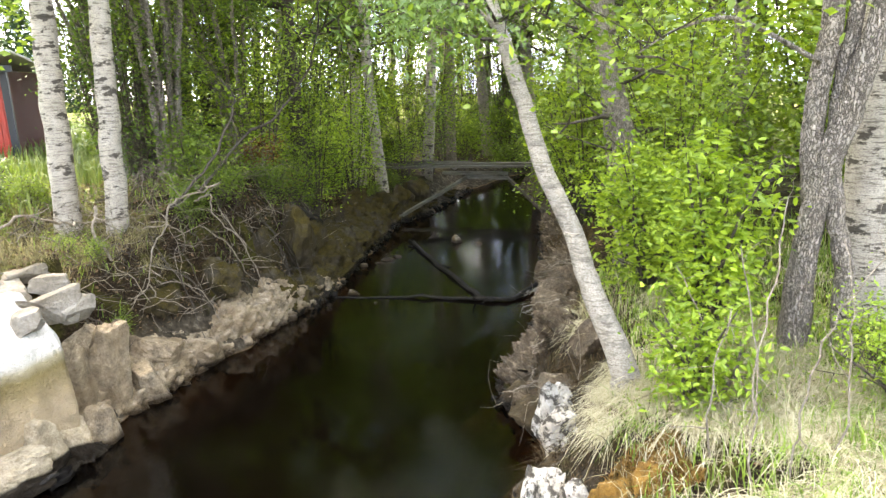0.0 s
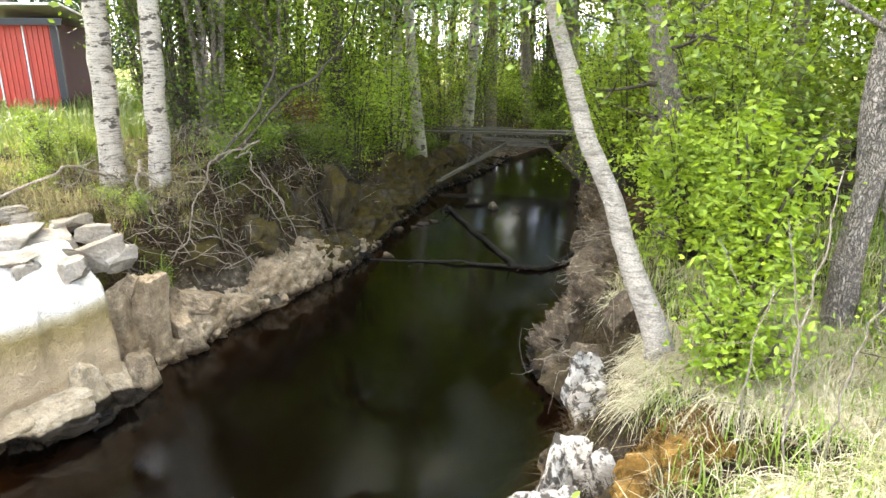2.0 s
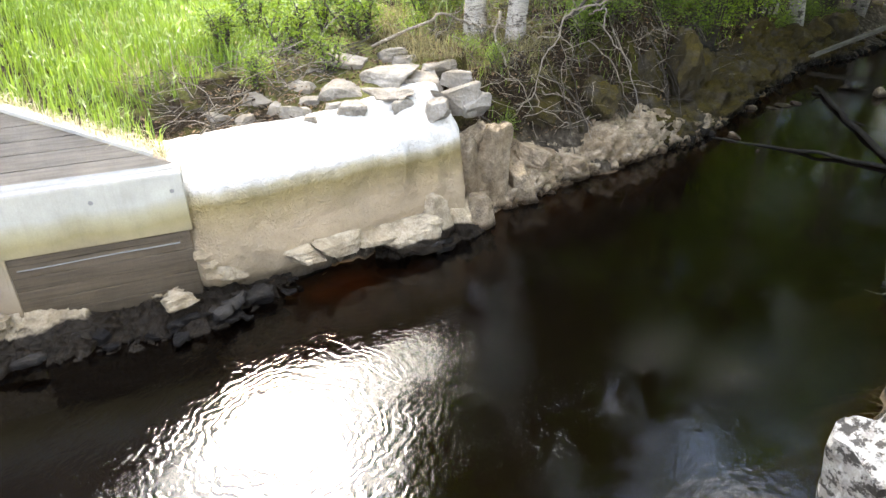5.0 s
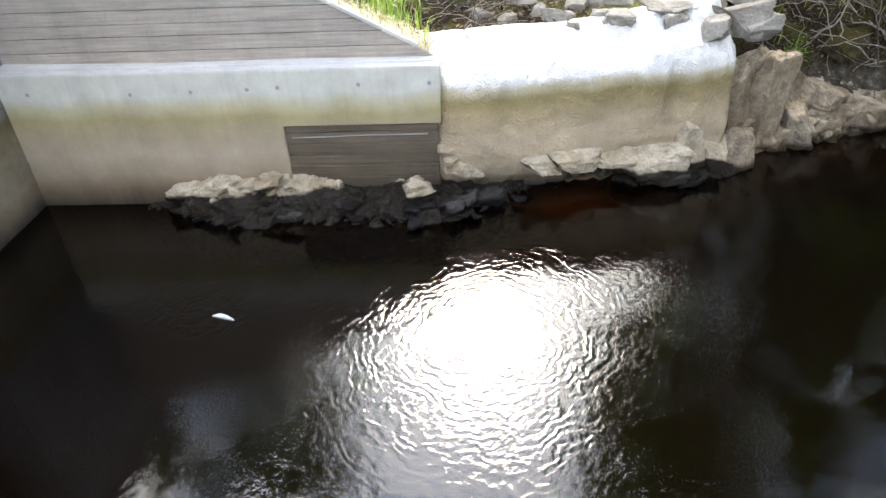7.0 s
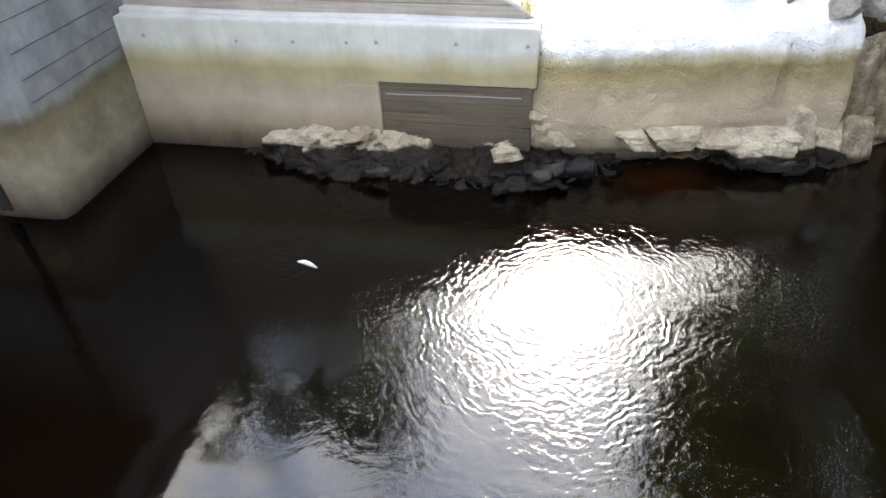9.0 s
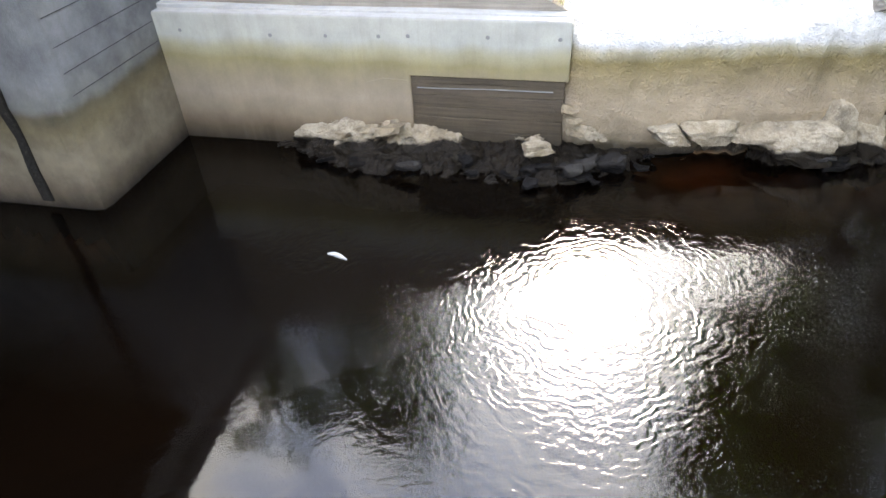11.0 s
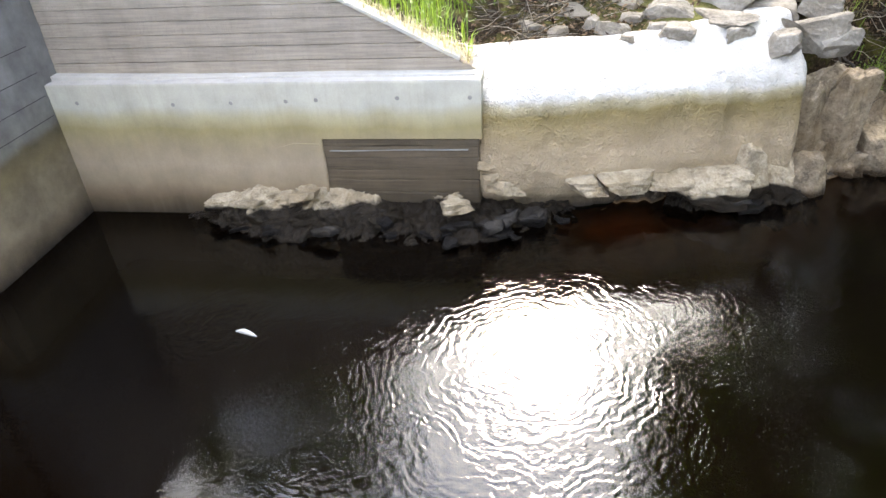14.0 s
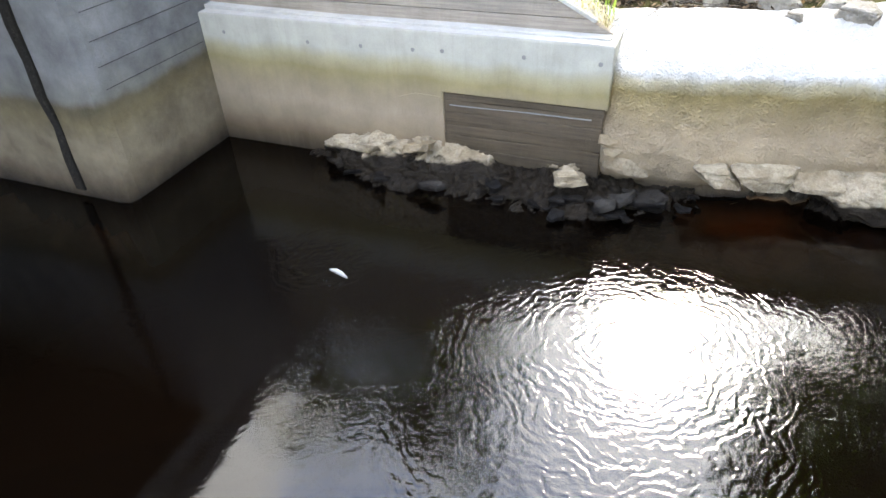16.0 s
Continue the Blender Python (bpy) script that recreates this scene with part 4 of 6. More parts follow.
def build_stones():
    rng = np.random.default_rng(11)
    slab = "weathered grey stone slab loose on the bank"
    # x, y, rise over the soil, half sizes, turn, tilt
    rows = ((-4.27, 4.82, 1.47, 0.25, 0.15), (-4.12, 5.36, 1.56, 0.23, 0.13), (-3.69, 5.45, 1.52, 0.21, 0.15), (-3.92, 5.06, 1.47, 0.2, 0.1), (-4.66, 4.7, 1.49, 0.13, 0.17), (-4.59, 4.17, 1.38, 0.06, 0.12), (-3.96, 4.67, 1.4, 0.13, 0.11),
            (-4.13, 4.53, 1.39, 0.08, 0.08), (-3.27, 5.4, 1.42, 0.12, 0.16), (-3.08, 5.5, 1.38, 0.11, 0.16), (-3.3, 5.1, 1.36, 0.1, 0.12), (-4.15, 5.78, 1.64, 0.12, 0.08), (-4.65, 5.42, 1.64, 0.18, 0.08), (-4.98, 4.27, 1.45, 0.12, 0.1), (-4.74, 3.91, 1.35, 0.09, 0.09),
            (-4.48, 4.27, 1.38, 0.14, 0.12), (-4.98, 3.85, 1.36, 0.1, 0.08), (-4.17, 4.25, 1.34, 0.08, 0.06), (-4.38, 5.83, 1.68, 0.13, 0.08), (-3.45, 5.75, 1.5, 0.15, 0.12), (-3.75, 5.85, 1.58, 0.17, 0.1), (-4.9, 5.1, 1.55, 0.12, 0.09), (-4.45, 4.55, 1.42, 0.1, 0.08), (-3.6, 4.95, 1.4, 0.1, 0.07))
    for k, (x, y, z, a, c) in enumerate(rows):
        stone("stone_slab", slab, (x - 0.12, y + 0.06, 0.02 + z - c * 0.5 - 0.04), (a * 1.25, a * rng.uniform(0.75, 1.0), c * 0.8), M_SLAB, 100 + k, rng.uniform(15, 50), rng.uniform(-9, 6), "stones on the bank", category="stone", sharp=1.0)
    # blocks at the end of the sprayed concrete
    block = "angular beige bank rock at the edge of the stream"
    rows = ((-3.42, 5.66, 0.45, 0.3, 0.3, 0.58, 25, 4), (-3.27, 6.02, 0.42, 0.25, 0.3, 0.62, 28, 10), (-3.5, 6.15, 0.62, 0.3, 0.3, 0.42, 10, 5), (-3.06, 5.45, 0.16, 0.14, 0.16, 0.3, 0, 5), (-3.05, 6.35, 0.1, 0.2, 0.22, 0.26, 60, 8),
            (-3.15, 6.8, 0.28, 0.34, 0.3, 0.24, 20, -6), (-2.8, 7.3, 0.12, 0.3, 0.26, 0.22, 75, 6))
    for k, (x, y, z, a, b, c, turn, tilt) in enumerate(rows):
        stone("bank_rock", block, (x, y, z), (a, b, c), M_ROCK, 140 + k, turn, tilt, "rocks along the bank", sharp=0.9)
    for k in range(6):
        y = 6.2 + k * 0.7 + rng.uniform(-0.1, 0.1)
        x = float(np.interp(y, [a for a, _ in LEFT_EDGE], [b for _, b in LEFT_EDGE])) - rng.uniform(0.12, 0.5)
        r = rng.uniform(0.08, 0.14)
        stone("bank_rock", block, (x, y, float(ground_z(x, y)) - r * 0.05), (r * 1.3, r, r * 0.55), M_ROCK, 800 + k, rng.uniform(0, 90), rng.uniform(-10, 10), "rocks along the bank", sharp=1.0)
    # pale stones at the foot of the sprayed concrete
    for k, (x, y, z, a, b, c, turn, tilt) in enumerate(((-3.8, 3.95, 0.33, 0.3, 0.17, 0.1, 64, 0), (-3.66, 4.3, 0.3, 0.16, 0.14, 0.08, 60, 3), (-3.47, 4.55, 0.18, 0.3, 0.16, 0.15, 62, 4), (-3.32, 4.9, 0.22, 0.15, 0.18, 0.27, 65, 4), (-3.2, 5.14, 0.18, 0.14, 0.16, 0.16, 30, 0), (-3.95, 3.6, 0.3, 0.14, 0.1, 0.07, 60, 0),
                                                        (-4.32, 2.98, 0.3, 0.15, 0.12, 0.08, 20, 0), (-4.27, 3.22, 0.42, 0.16, 0.1, 0.07, 50, 12), (-5.7, 1.0, 0.15, 0.2, 0.14, 0.1, 53, -5))):
        stone("foot_stone", "pale broken stone at the waterline below the concrete", (x, y, z), (a * 1.05, b * 1.05, c * 1.05), M_LEDGE_ROCK, 170 + k, turn, tilt, "pale stones at the foot of the concrete", sharp=1.0)
    for k in range(11):
        u, o = (rng.uniform(1.5, 2.25) if k < 6 else rng.uniform(-0.15, 0.35) if k < 8 else rng.uniform(-0.12, 0.12)), (rng.uniform(0.04, 0.2) if k < 8 else rng.uniform(0.0, 0.06))
        q = WALL_A + WALL_U * u - WALL_V * o
        r = rng.uniform(0.04, 0.09) if k < 8 else rng.uniform(0.03, 0.05)
        stone("foot_stone", "pale broken stone at the waterline below the concrete", (q[0], q[1], rng.uniform(0.2, 0.27) + (0.0 if k < 8 else 0.09 * (k - 7))), (r * 1.8, r * 1.2, r * 0.6), M_LEDGE_ROCK, 850 + k, rng.uniform(30, 80), rng.uniform(-14, 14), "pale stones at the foot of the concrete", sharp=1.0)
    # slaty black slabs on the ledge below the wall
    line = [tuple(WALL_A + WALL_U * u - WALL_V * o) for u, o in ((2.3, 0.2), (1.8, 0.36), (1.1, 0.34), (0.4, 0.36), (-0.1, 0.3))] + [(-3.98, 3.2), (-3.8, 3.75), (-3.48, 4.3), (-3.18, 4.85), (-3.05, 5.4)]
    for k in range(46):
        t = rng.uniform(0, len(line) - 1.001)
        i = int(t)
        if 5.4 < t < 7.2:
            continue
        q = np.array(line[i]) * (1 - t + i) + np.array(line[i + 1]) * (t - i) + rng.normal(0, 0.08, 2)
        r = rng.uniform(0.03, 0.1)
        slab_stone("wet_slab", "black wet slab of slaty rock at the waterline", (q[0], q[1], rng.uniform(-0.03, 0.13)), (r * 1.6, r, r * rng.uniform(0.14, 0.35)), M_LEDGE_ROCK if k % 7 == 0 else M_ROCK_DARK, 700 + k, rng.uniform(20, 100), rng.uniform(-14, 10), "wet slabs below the wing wall")
    # mossy faces of the shaded bank
    rows = ((-2.3, 10.1, 0.85, 0.34, 0.45, 0.62, 20, 4), (-2.7, 9.4, 0.75, 0.36, 0.42, 0.5, 60, 4), (-2.2, 10.9, 0.7, 0.36, 0.4, 0.5, 0, 6), (-2.05, 11.9, 0.4, 0.45, 0.5, 0.35, 40, 5), (-1.75, 12.6, 0.3, 0.4, 0.45, 0.3, 70, 4), (-1.55, 13.6, 0.25, 0.35, 0.4, 0.28, 30, 0), (-2.3, 10.35, 1.1, 0.2, 0.3, 0.36, 15, 10), (-2.5, 9.3, 0.45, 0.3, 0.4, 0.4, 80, 0), (-3.35, 7.5, 0.75, 0.3, 0.34, 0.28, 20, 0), (-2.95, 8.3, 0.7, 0.34, 0.36, 0.34, 50, 5), (-1.0, 16.9, 0.35, 0.4, 0.4, 0.4, 30, 0), (-0.6, 17.5, 0.4, 0.4, 0.5, 0.5, 70, 0), (-1.3, 15.9, 0.35, 0.35, 0.45, 0.35, 10, 0))
    for k, (x, y, z, a, b, c, turn, tilt) in enumerate(rows):
        stone("shaded_mossy_rock", "dark bank rock with olive moss in the shade", (x, y, z), (a, b, c), M_ROCK_SHADE, 210 + k, turn, tilt, "mossy rocks of the shaded bank", 7, "rock", 0.14, 4)
    # lichen-spotted rocks of the near bank
    rows = ((0.62, 3.5, 0.28, 0.17, 0.26, 0.42, 15, 8), (0.78, 3.85, 0.25, 0.2, 0.22, 0.4, 50, -6), (0.98, 3.62, 0.3, 0.2, 0.26, 0.4, 20, 4), (1.02, 4.55, 0.34, 0.16, 0.24, 0.4, 10, -8), (1.06, 5.0, 0.35, 0.2, 0.2, 0.28, 40, 5), (0.55, 3.05, 0.3, 0.25, 0.3, 0.5, 5, 4))
    for k, (x, y, z, a, b, c, turn, tilt) in enumerate(rows):
        stone("lichen_rock", "white rock spotted with black lichen", (x, y, z), (a, b, c), M_ROCK_LICHEN, 240 + k, turn, tilt, "pale rocks of the near bank", sharp=0.82)
    rows = ((0.98, 5.85, 0.12, 0.32, 0.3, 0.2, 20, 4), (1.2, 5.5, 0.35, 0.26, 0.3, 0.25, 60, 5), (1.32, 6.6, 0.35, 0.26, 0.4, 0.32, 0, 8), (1.45, 7.5, 0.35, 0.28, 0.5, 0.38, 20, -6), (1.62, 8.6, 0.3, 0.3, 0.5, 0.36, 15, 4), (1.95, 9.8, 0.3, 0.35, 0.5, 0.35, 10, 4), (1.5, 5.75, 0.75, 0.13, 0.2, 0.24, 30, 12))
    for k, (x, y, z, a, b, c, turn, tilt) in enumerate(rows):
        stone("bank_rock", "brown broken rock of the steep near bank", (x, y, z), (a, b, c), M_ROCK_BROWN, 260 + k, turn, tilt, "rocks of the near bank", sharp=0.75)
    for k, (x, y, z, a, b, c) in enumerate(((1.0, 5.95, 0.05, 0.3, 0.26, 0.2), (0.95, 5.4, 0.2, 0.22, 0.3, 0.22), (0.9, 4.3, 0.2, 0.25, 0.28, 0.25), (1.15, 6.5, 0.15, 0.25, 0.35, 0.25))):
        stone("peat_hummock", "dark brown hummock of peat and dried algae at the waterline", (x, y, z), (a, b, c), M_PEAT, 290 + k, k * 40, 0, "peat hummocks of the near bank", 3, "hummock", 0.16, 4)
    for k, (x, y, r) in enumerate(((1.08, 3.2, 0.13), (1.2, 3.38, 0.15), (1.34, 3.25, 0.13), (1.45, 3.42, 0.12), (1.12, 3.45, 0.1), (1.3, 3.1, 0.1))):
        stone("moss_hummock", "orange-brown moss hummock on the bank edge", (x, y, float(ground_z(x, y)) - 0.02), (r, r * 1.1, r * 0.8), M_MOSS, 280 + k, k * 60, 0, "moss hummocks", 2, "moss", 0.14, 3)
    # stones in the stream
    for k, (x, y, a, c) in enumerate(((-1.34, 9.86, 0.13, 0.09), (0.4, 13.4, 0.2, 0.17), (0.84, 13.1, 0.12, 0.06), (-0.95, 12.0, 0.16, 0.05), (-0.8, 12.25, 0.12, 0.05), (-1.4, 11.6, 0.14, 0.06), (-0.93, 9.37, 0.05, 0.03), (-1.1, 11.8, 0.1, 0.04))):
        stone("stream_stone", "rounded pale stone standing out of the water", (x, y, 0.0), (a, a * 0.7, c), M_ROCK, 300 + k, k * 50, 0, "stones in the stream", 6)


def rock_strip(name, label, path, profile, material, amp, scale, nu, nv, seed, fade=0.06):
    """A broken rock face along a waterline; the land lies on the path's left."""
    off = Vector(np.random.default_rng(seed).uniform(0, 40, 3))
    p = np.array([q for q, _ in smooth_path([(*q, 0) for q in path], [1] * len(path), 8)])[:, :2]
    t = np.concatenate([[0], np.cumsum(np.linalg.norm(np.diff(p, axis=0), axis=1))])
    s = np.linspace(0, t[-1], nu)
    px, py = np.interp(s, t, p[:, 0]), np.interp(s, t, p[:, 1])
    tx, ty = np.gradient(px), np.gradient(py)
    ln = np.hypot(tx, ty)
    nx, ny = -ty / ln, tx / ln
    prof = np.array(profile)
    pt = np.concatenate([[0], np.cumsum(np.linalg.norm(np.diff(prof, axis=0), axis=1))])
    q = np.linspace(0, pt[-1], nv)
    po, pz = np.interp(q, pt, prof[:, 0]), np.interp(q, pt, prof[:, 1])
    verts = []
    for i in range(nu):
        e = min(1.0, i / (nu * fade + 1), (nu - 1 - i) / (nu * fade + 1))
        grow = (0.35 + 0.65 * e) * (1 + 0.22 * math.sin(s[i] * 2.1 + seed) + 0.15 * math.sin(s[i] * 5.3))
        for j in range(nv):
            z = pz[j] * grow if pz[j] > 0 else pz[j]
            v = np.array((px[i] + nx[i] * po[j], py[i] + ny[i] * po[j], z))
            w = v * (1.0, 1.0, 1.9) + 0.06 * np.array(noise.noise_vector(Vector(v) * 5))
            d = amp * (0.8 * blocky(w, scale, off) + 0.5 * blocky(w, scale * 2.7, off) - 0.45) + amp * 0.5 * noise.fractal(Vector(w) * scale * 2.2, 0.75, 2.1, 5)
            v += np.array((-nx[i] * 0.8, -ny[i] * 0.8, 0.6)) * d
            verts.append(v)
    i = np.arange(nu * nv).reshape(nu, nv)
    f = np.stack([i[:-1, :-1], i[:-1, 1:], i[1:, 1:], i[1:, :-1]], -1).reshape(-1, 4)
    return tagged(new(name, mesh_of(name, np.array(verts), f, material, True)), label, "rock")


def build_rock_faces():
    prof = ((-0.15, -0.4), (-0.06, 0.0), (0.0, 0.16), (0.1, 0.32), (0.26, 0.46), (0.46, 0.58), (0.7, 0.78), (0.95, 0.7))
    low = ((-0.15, -0.4), (-0.05, 0.0), (0.0, 0.15), (0.07, 0.29), (0.2, 0.38), (0.42, 0.43), (0.7, 0.5), (0.95, 0.55))
    left = [(b, a) for a, b in LEFT_EDGE if 5.3 < a < 10.7]
    rock_strip("bank_outcrop", "jagged beige rock along the foot of the bank", left, low, M_ROCK, 0.12, 3.6, 760, 70, 7, 0.12)
    left = [(b, a) for a, b in LEFT_EDGE if 8.5 < a < 20]
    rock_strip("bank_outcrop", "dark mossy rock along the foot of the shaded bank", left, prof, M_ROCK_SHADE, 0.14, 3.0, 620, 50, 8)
    right = [(b, a) for a, b in RIGHT_EDGE if 5.5 < a < 15][::-1]
    rock_strip("bank_outcrop", "broken brown rock and roots of the steep near bank", right, ((-0.12, -0.4), (-0.04, 0.05), (0.05, 0.22), (0.16, 0.38), (0.32, 0.5), (0.5, 0.66), (0.68, 0.6)), M_ROCK_BROWN, 0.19, 4.4, 560, 56, 9)
    wall = [tuple(WALL_A + WALL_U * u - WALL_V * o) for u, o in ((2.75, 0.06), (2.3, 0.3), (1.8, 0.46), (1.1, 0.44), (0.4, 0.46), (-0.1, 0.4))]
    wall += [(-3.95, 3.2), (-3.86, 3.5)]
    rock_strip("rock_ledge", "tide-marked rock ledge, black and wet below, pale above", wall, ((-0.06, -0.35), (0.0, 0.0), (0.1, 0.05), (0.2, 0.09), (0.32, 0.15), (0.46, 0.23), (0.6, 0.25)), M_LEDGE_ROCK, 0.08, 4.2, 560, 52, 12, 0.1)
    hump = [tuple(WALL_A + WALL_U * u - WALL_V * o) for u, o in ((2.5, 0.02), (2.3, 0.22), (1.9, 0.3), (1.4, 0.26), (0.9, 0.2), (0.45, 0.05))]
    rock_strip("rock_hump", "pale beige hump of layered rock against the wing wall", hump, ((-0.02, 0.0), (0.0, 0.13), (0.06, 0.18), (0.14, 0.22), (0.22, 0.26), (0.3, 0.29)), M_LEDGE_ROCK, 0.04, 4.2, 260, 44, 14, 0.25)
    rock_strip("rock_ledge", "black wet rock ledge below the sprayed concrete", [(-3.6, 4.25), (-3.4, 4.4), (-3.16, 4.85), (-3.0, 5.2), (-2.98, 5.5)], ((-0.06, -0.35), (0.0, 0.02), (0.1, 0.07), (0.2, 0.1), (0.32, 0.18), (0.46, 0.25)), M_LEDGE_ROCK, 0.07, 6.0, 220, 34, 13, 0.1)


def build_rubble():
    """Broken rock strewn along the waterlines."""
    rng = np.random.default_rng(21)
    bits = [boulder(400 + k, (1, 1, 1), 9, 0.08, 2) for k in range(5)]
    vs, near, far = [], ([], []), ([], [])
    for k in range(420):
        left = k < 320
        y = rng.uniform(5.6, 21) if left else rng.uniform(3.0, 16)
        table = LEFT_EDGE if left else RIGHT_EDGE
        edge = np.interp(y, [a for a, _ in table], [b for _, b in table])
        off = abs(rng.normal(0, 0.2)) - 0.08
        x = edge - off if left else edge + off
        r = rng.uniform(0.03, 0.13) * (1.0 if y > 6 else 0.7)
        v, f = bits[k % 5]
        a = rng.uniform(0, 6.28)
        rot = np.array(((math.cos(a), -math.sin(a), 0), (math.sin(a), math.cos(a), 0), (0, 0, 1)))
        vs.append(v * (r, r * 0.8, r * rng.uniform(0.5, 0.9)) @ rot.T + (x, y, float(ground_z(x, y)) + r * 0.2))
        heap = near if left and y < 9.5 else far
        n = sum(len(q) for q in heap[0])
        heap[0].append(vs.pop())
        heap[1].extend(tuple(i + n for i in q) for q in f)
    # Far rubble takes the darker rock, so its shade lies in the colour.
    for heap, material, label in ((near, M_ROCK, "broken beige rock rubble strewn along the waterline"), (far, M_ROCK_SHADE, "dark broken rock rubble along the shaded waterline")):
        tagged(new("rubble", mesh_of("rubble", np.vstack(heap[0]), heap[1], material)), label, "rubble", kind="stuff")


def build_flotsam():
    me = mesh_of("bark_strip", *tubes([[((-0.05, 0, 0.004), 0.004), ((-0.015, 0.006, 0.005), 0.012), ((0.02, 0.002, 0.005), 0.011), ((0.06, -0.006, 0.004), 0.003)]], 8, 0.1, 2), M_LEDGE, True)
    ob = tagged(new("bark_strip", me), "small white strip of birch bark floating on the water", "bark")
    ob.matrix_basis = pose(-3.95, 0.6, 0.002, 0, 0, 40) @ Matrix.Scale(1.6, 4)


build_stones()
build_rock_faces()
build_rubble()
build_flotsam()


# ---------------------------------------------------------------- footbridge, beams, shed
def board_between(a, b, width, thick, material, name):
    a, b = Vector(a), Vector(b)
    ln = (b - a).length
    me = box_mesh(name, (ln, width, thick), material, 0.008, 0.008, int(ln * 100), 3)
    turn = (b - a).to_track_quat("X", "Z").to_matrix().to_4x4()
    return me, Matrix.Translation((a + b) / 2) @ turn


def build_footbridge():
    ob = thing("footbridge", "narrow footbridge of weathered grey planks across the stream", "footbridge", (0, 0, 0))
    for a, b, w in (((-2.7, 18.25, 1.14), (3.0, 18.2, 1.02), 0.2), ((-2.6, 18.55, 1.2), (3.0, 18.5, 1.06), 0.2), ((-0.2, 18.8, 1.12), (3.1, 18.75, 1.05), 0.2), ((-2.9, 18.85, 1.22), (1.0, 18.85, 1.13), 0.12)):
        me, m = board_between(a, b, w, 0.06, M_PLANK, "plank")
        part("plank", me, ob, "", m)
    for a, b in (((0.1, 18.15, 0.93), (1.95, 18.1, 0.86)), ((0.8, 18.1, 0.8), (1.95, 18.05, 0.74))):
        me, m = board_between(a, b, 0.16, 0.09, M_PLANK, "support")
        part("support", me, ob, "", m)
    for a, b, label in (((-1.25, 15.25, 0.06), (0.9, 18.45, 0.8), "long grey timber beam sloping from the bank to the footbridge"), ((1.88, 18.4, 0.78), (2.5, 15.1, 0.3), "dark timber beam leaning on the bank below the footbridge")):
        me, m = board_between(a, b, 0.08, 0.08, M_PLANK if a[0] < 0 else M_STEM, "timber_beam")
        beam = new("timber_beam", me)
        beam.matrix_basis = m
        tagged(beam, label, "beam")


def build_shed():
    """The red sheet-metal shed at the field's edge."""
    ob = thing("shed", "red ribbed metal shed with dark trim and an open side in shaded maroon", "shed", (-9.12, 14.15, 1.9), turn=193)
    # local x runs along the red wall away from the near corner, y to the back
    w, d, h = 1.5, 2.2, 1.95
    part("wall", extruded("wall", ((0.05, 0), (0.05, h), (w, h), (w, 0)), -0.03, 0.0, M_RED, 0.0), ob)
    x = 0.12
    while x < w - 0.05:
        part("rib", box_mesh("rib", (0.03, 0.02, h - 0.02), M_RED, 0.006), ob, "", pose(x, 0.008, h / 2))
        x += 0.11
    for x in (0.62, 1.22):
        part("batten", box_mesh("batten", (0.035, 0.024, h - 0.1), M_ROOF, 0.005), ob, "pale vertical batten", pose(x, 0.016, h / 2))
    for x in (0.0, w + 0.04):
        part("corner_board", box_mesh("corner_board", (0.14, 0.09, h + 0.02), M_BLACK, 0.008), ob, "dark corner board", pose(x, 0.0, h / 2))
    part("side_wall", extruded("side_wall", ((-0.02, 0), (-0.02, h), (0.03, h), (0.03, 0)), -d, -0.05, M_INNER_SHADED, 0.0), ob, "maroon side wall with its shade put into the colour")
    part("back_wall", extruded("back_wall", ((0, 0), (0, h), (w, h), (w, 0)), -d - 0.04, -d, M_INNER_SHADED, 0.0), ob)
    part("far_wall", extruded("far_wall", ((w, 0), (w, h), (w + 0.04, h), (w + 0.04, 0)), -d, -0.03, M_RED, 0.0), ob)
    part("fascia", box_mesh("fascia", (w + 0.5, 0.05, 0.14), M_BLACK, 0.006), ob, "dark fascia", pose(w / 2, 0.2, h + 0.02))
    part("roof", box_mesh("roof", (w + 0.6, d + 0.6, 0.05), M_ROOF, 0.008), ob, "pale sheet roof", pose(w / 2, -d / 2, h + 0.2, 7, 0, 0))


build_footbridge()
build_shed()


# ---------------------------------------------------------------- trees of their own
def rel(points, base):
    return [tuple(np.array(p) - np.array(base)) for p in points]


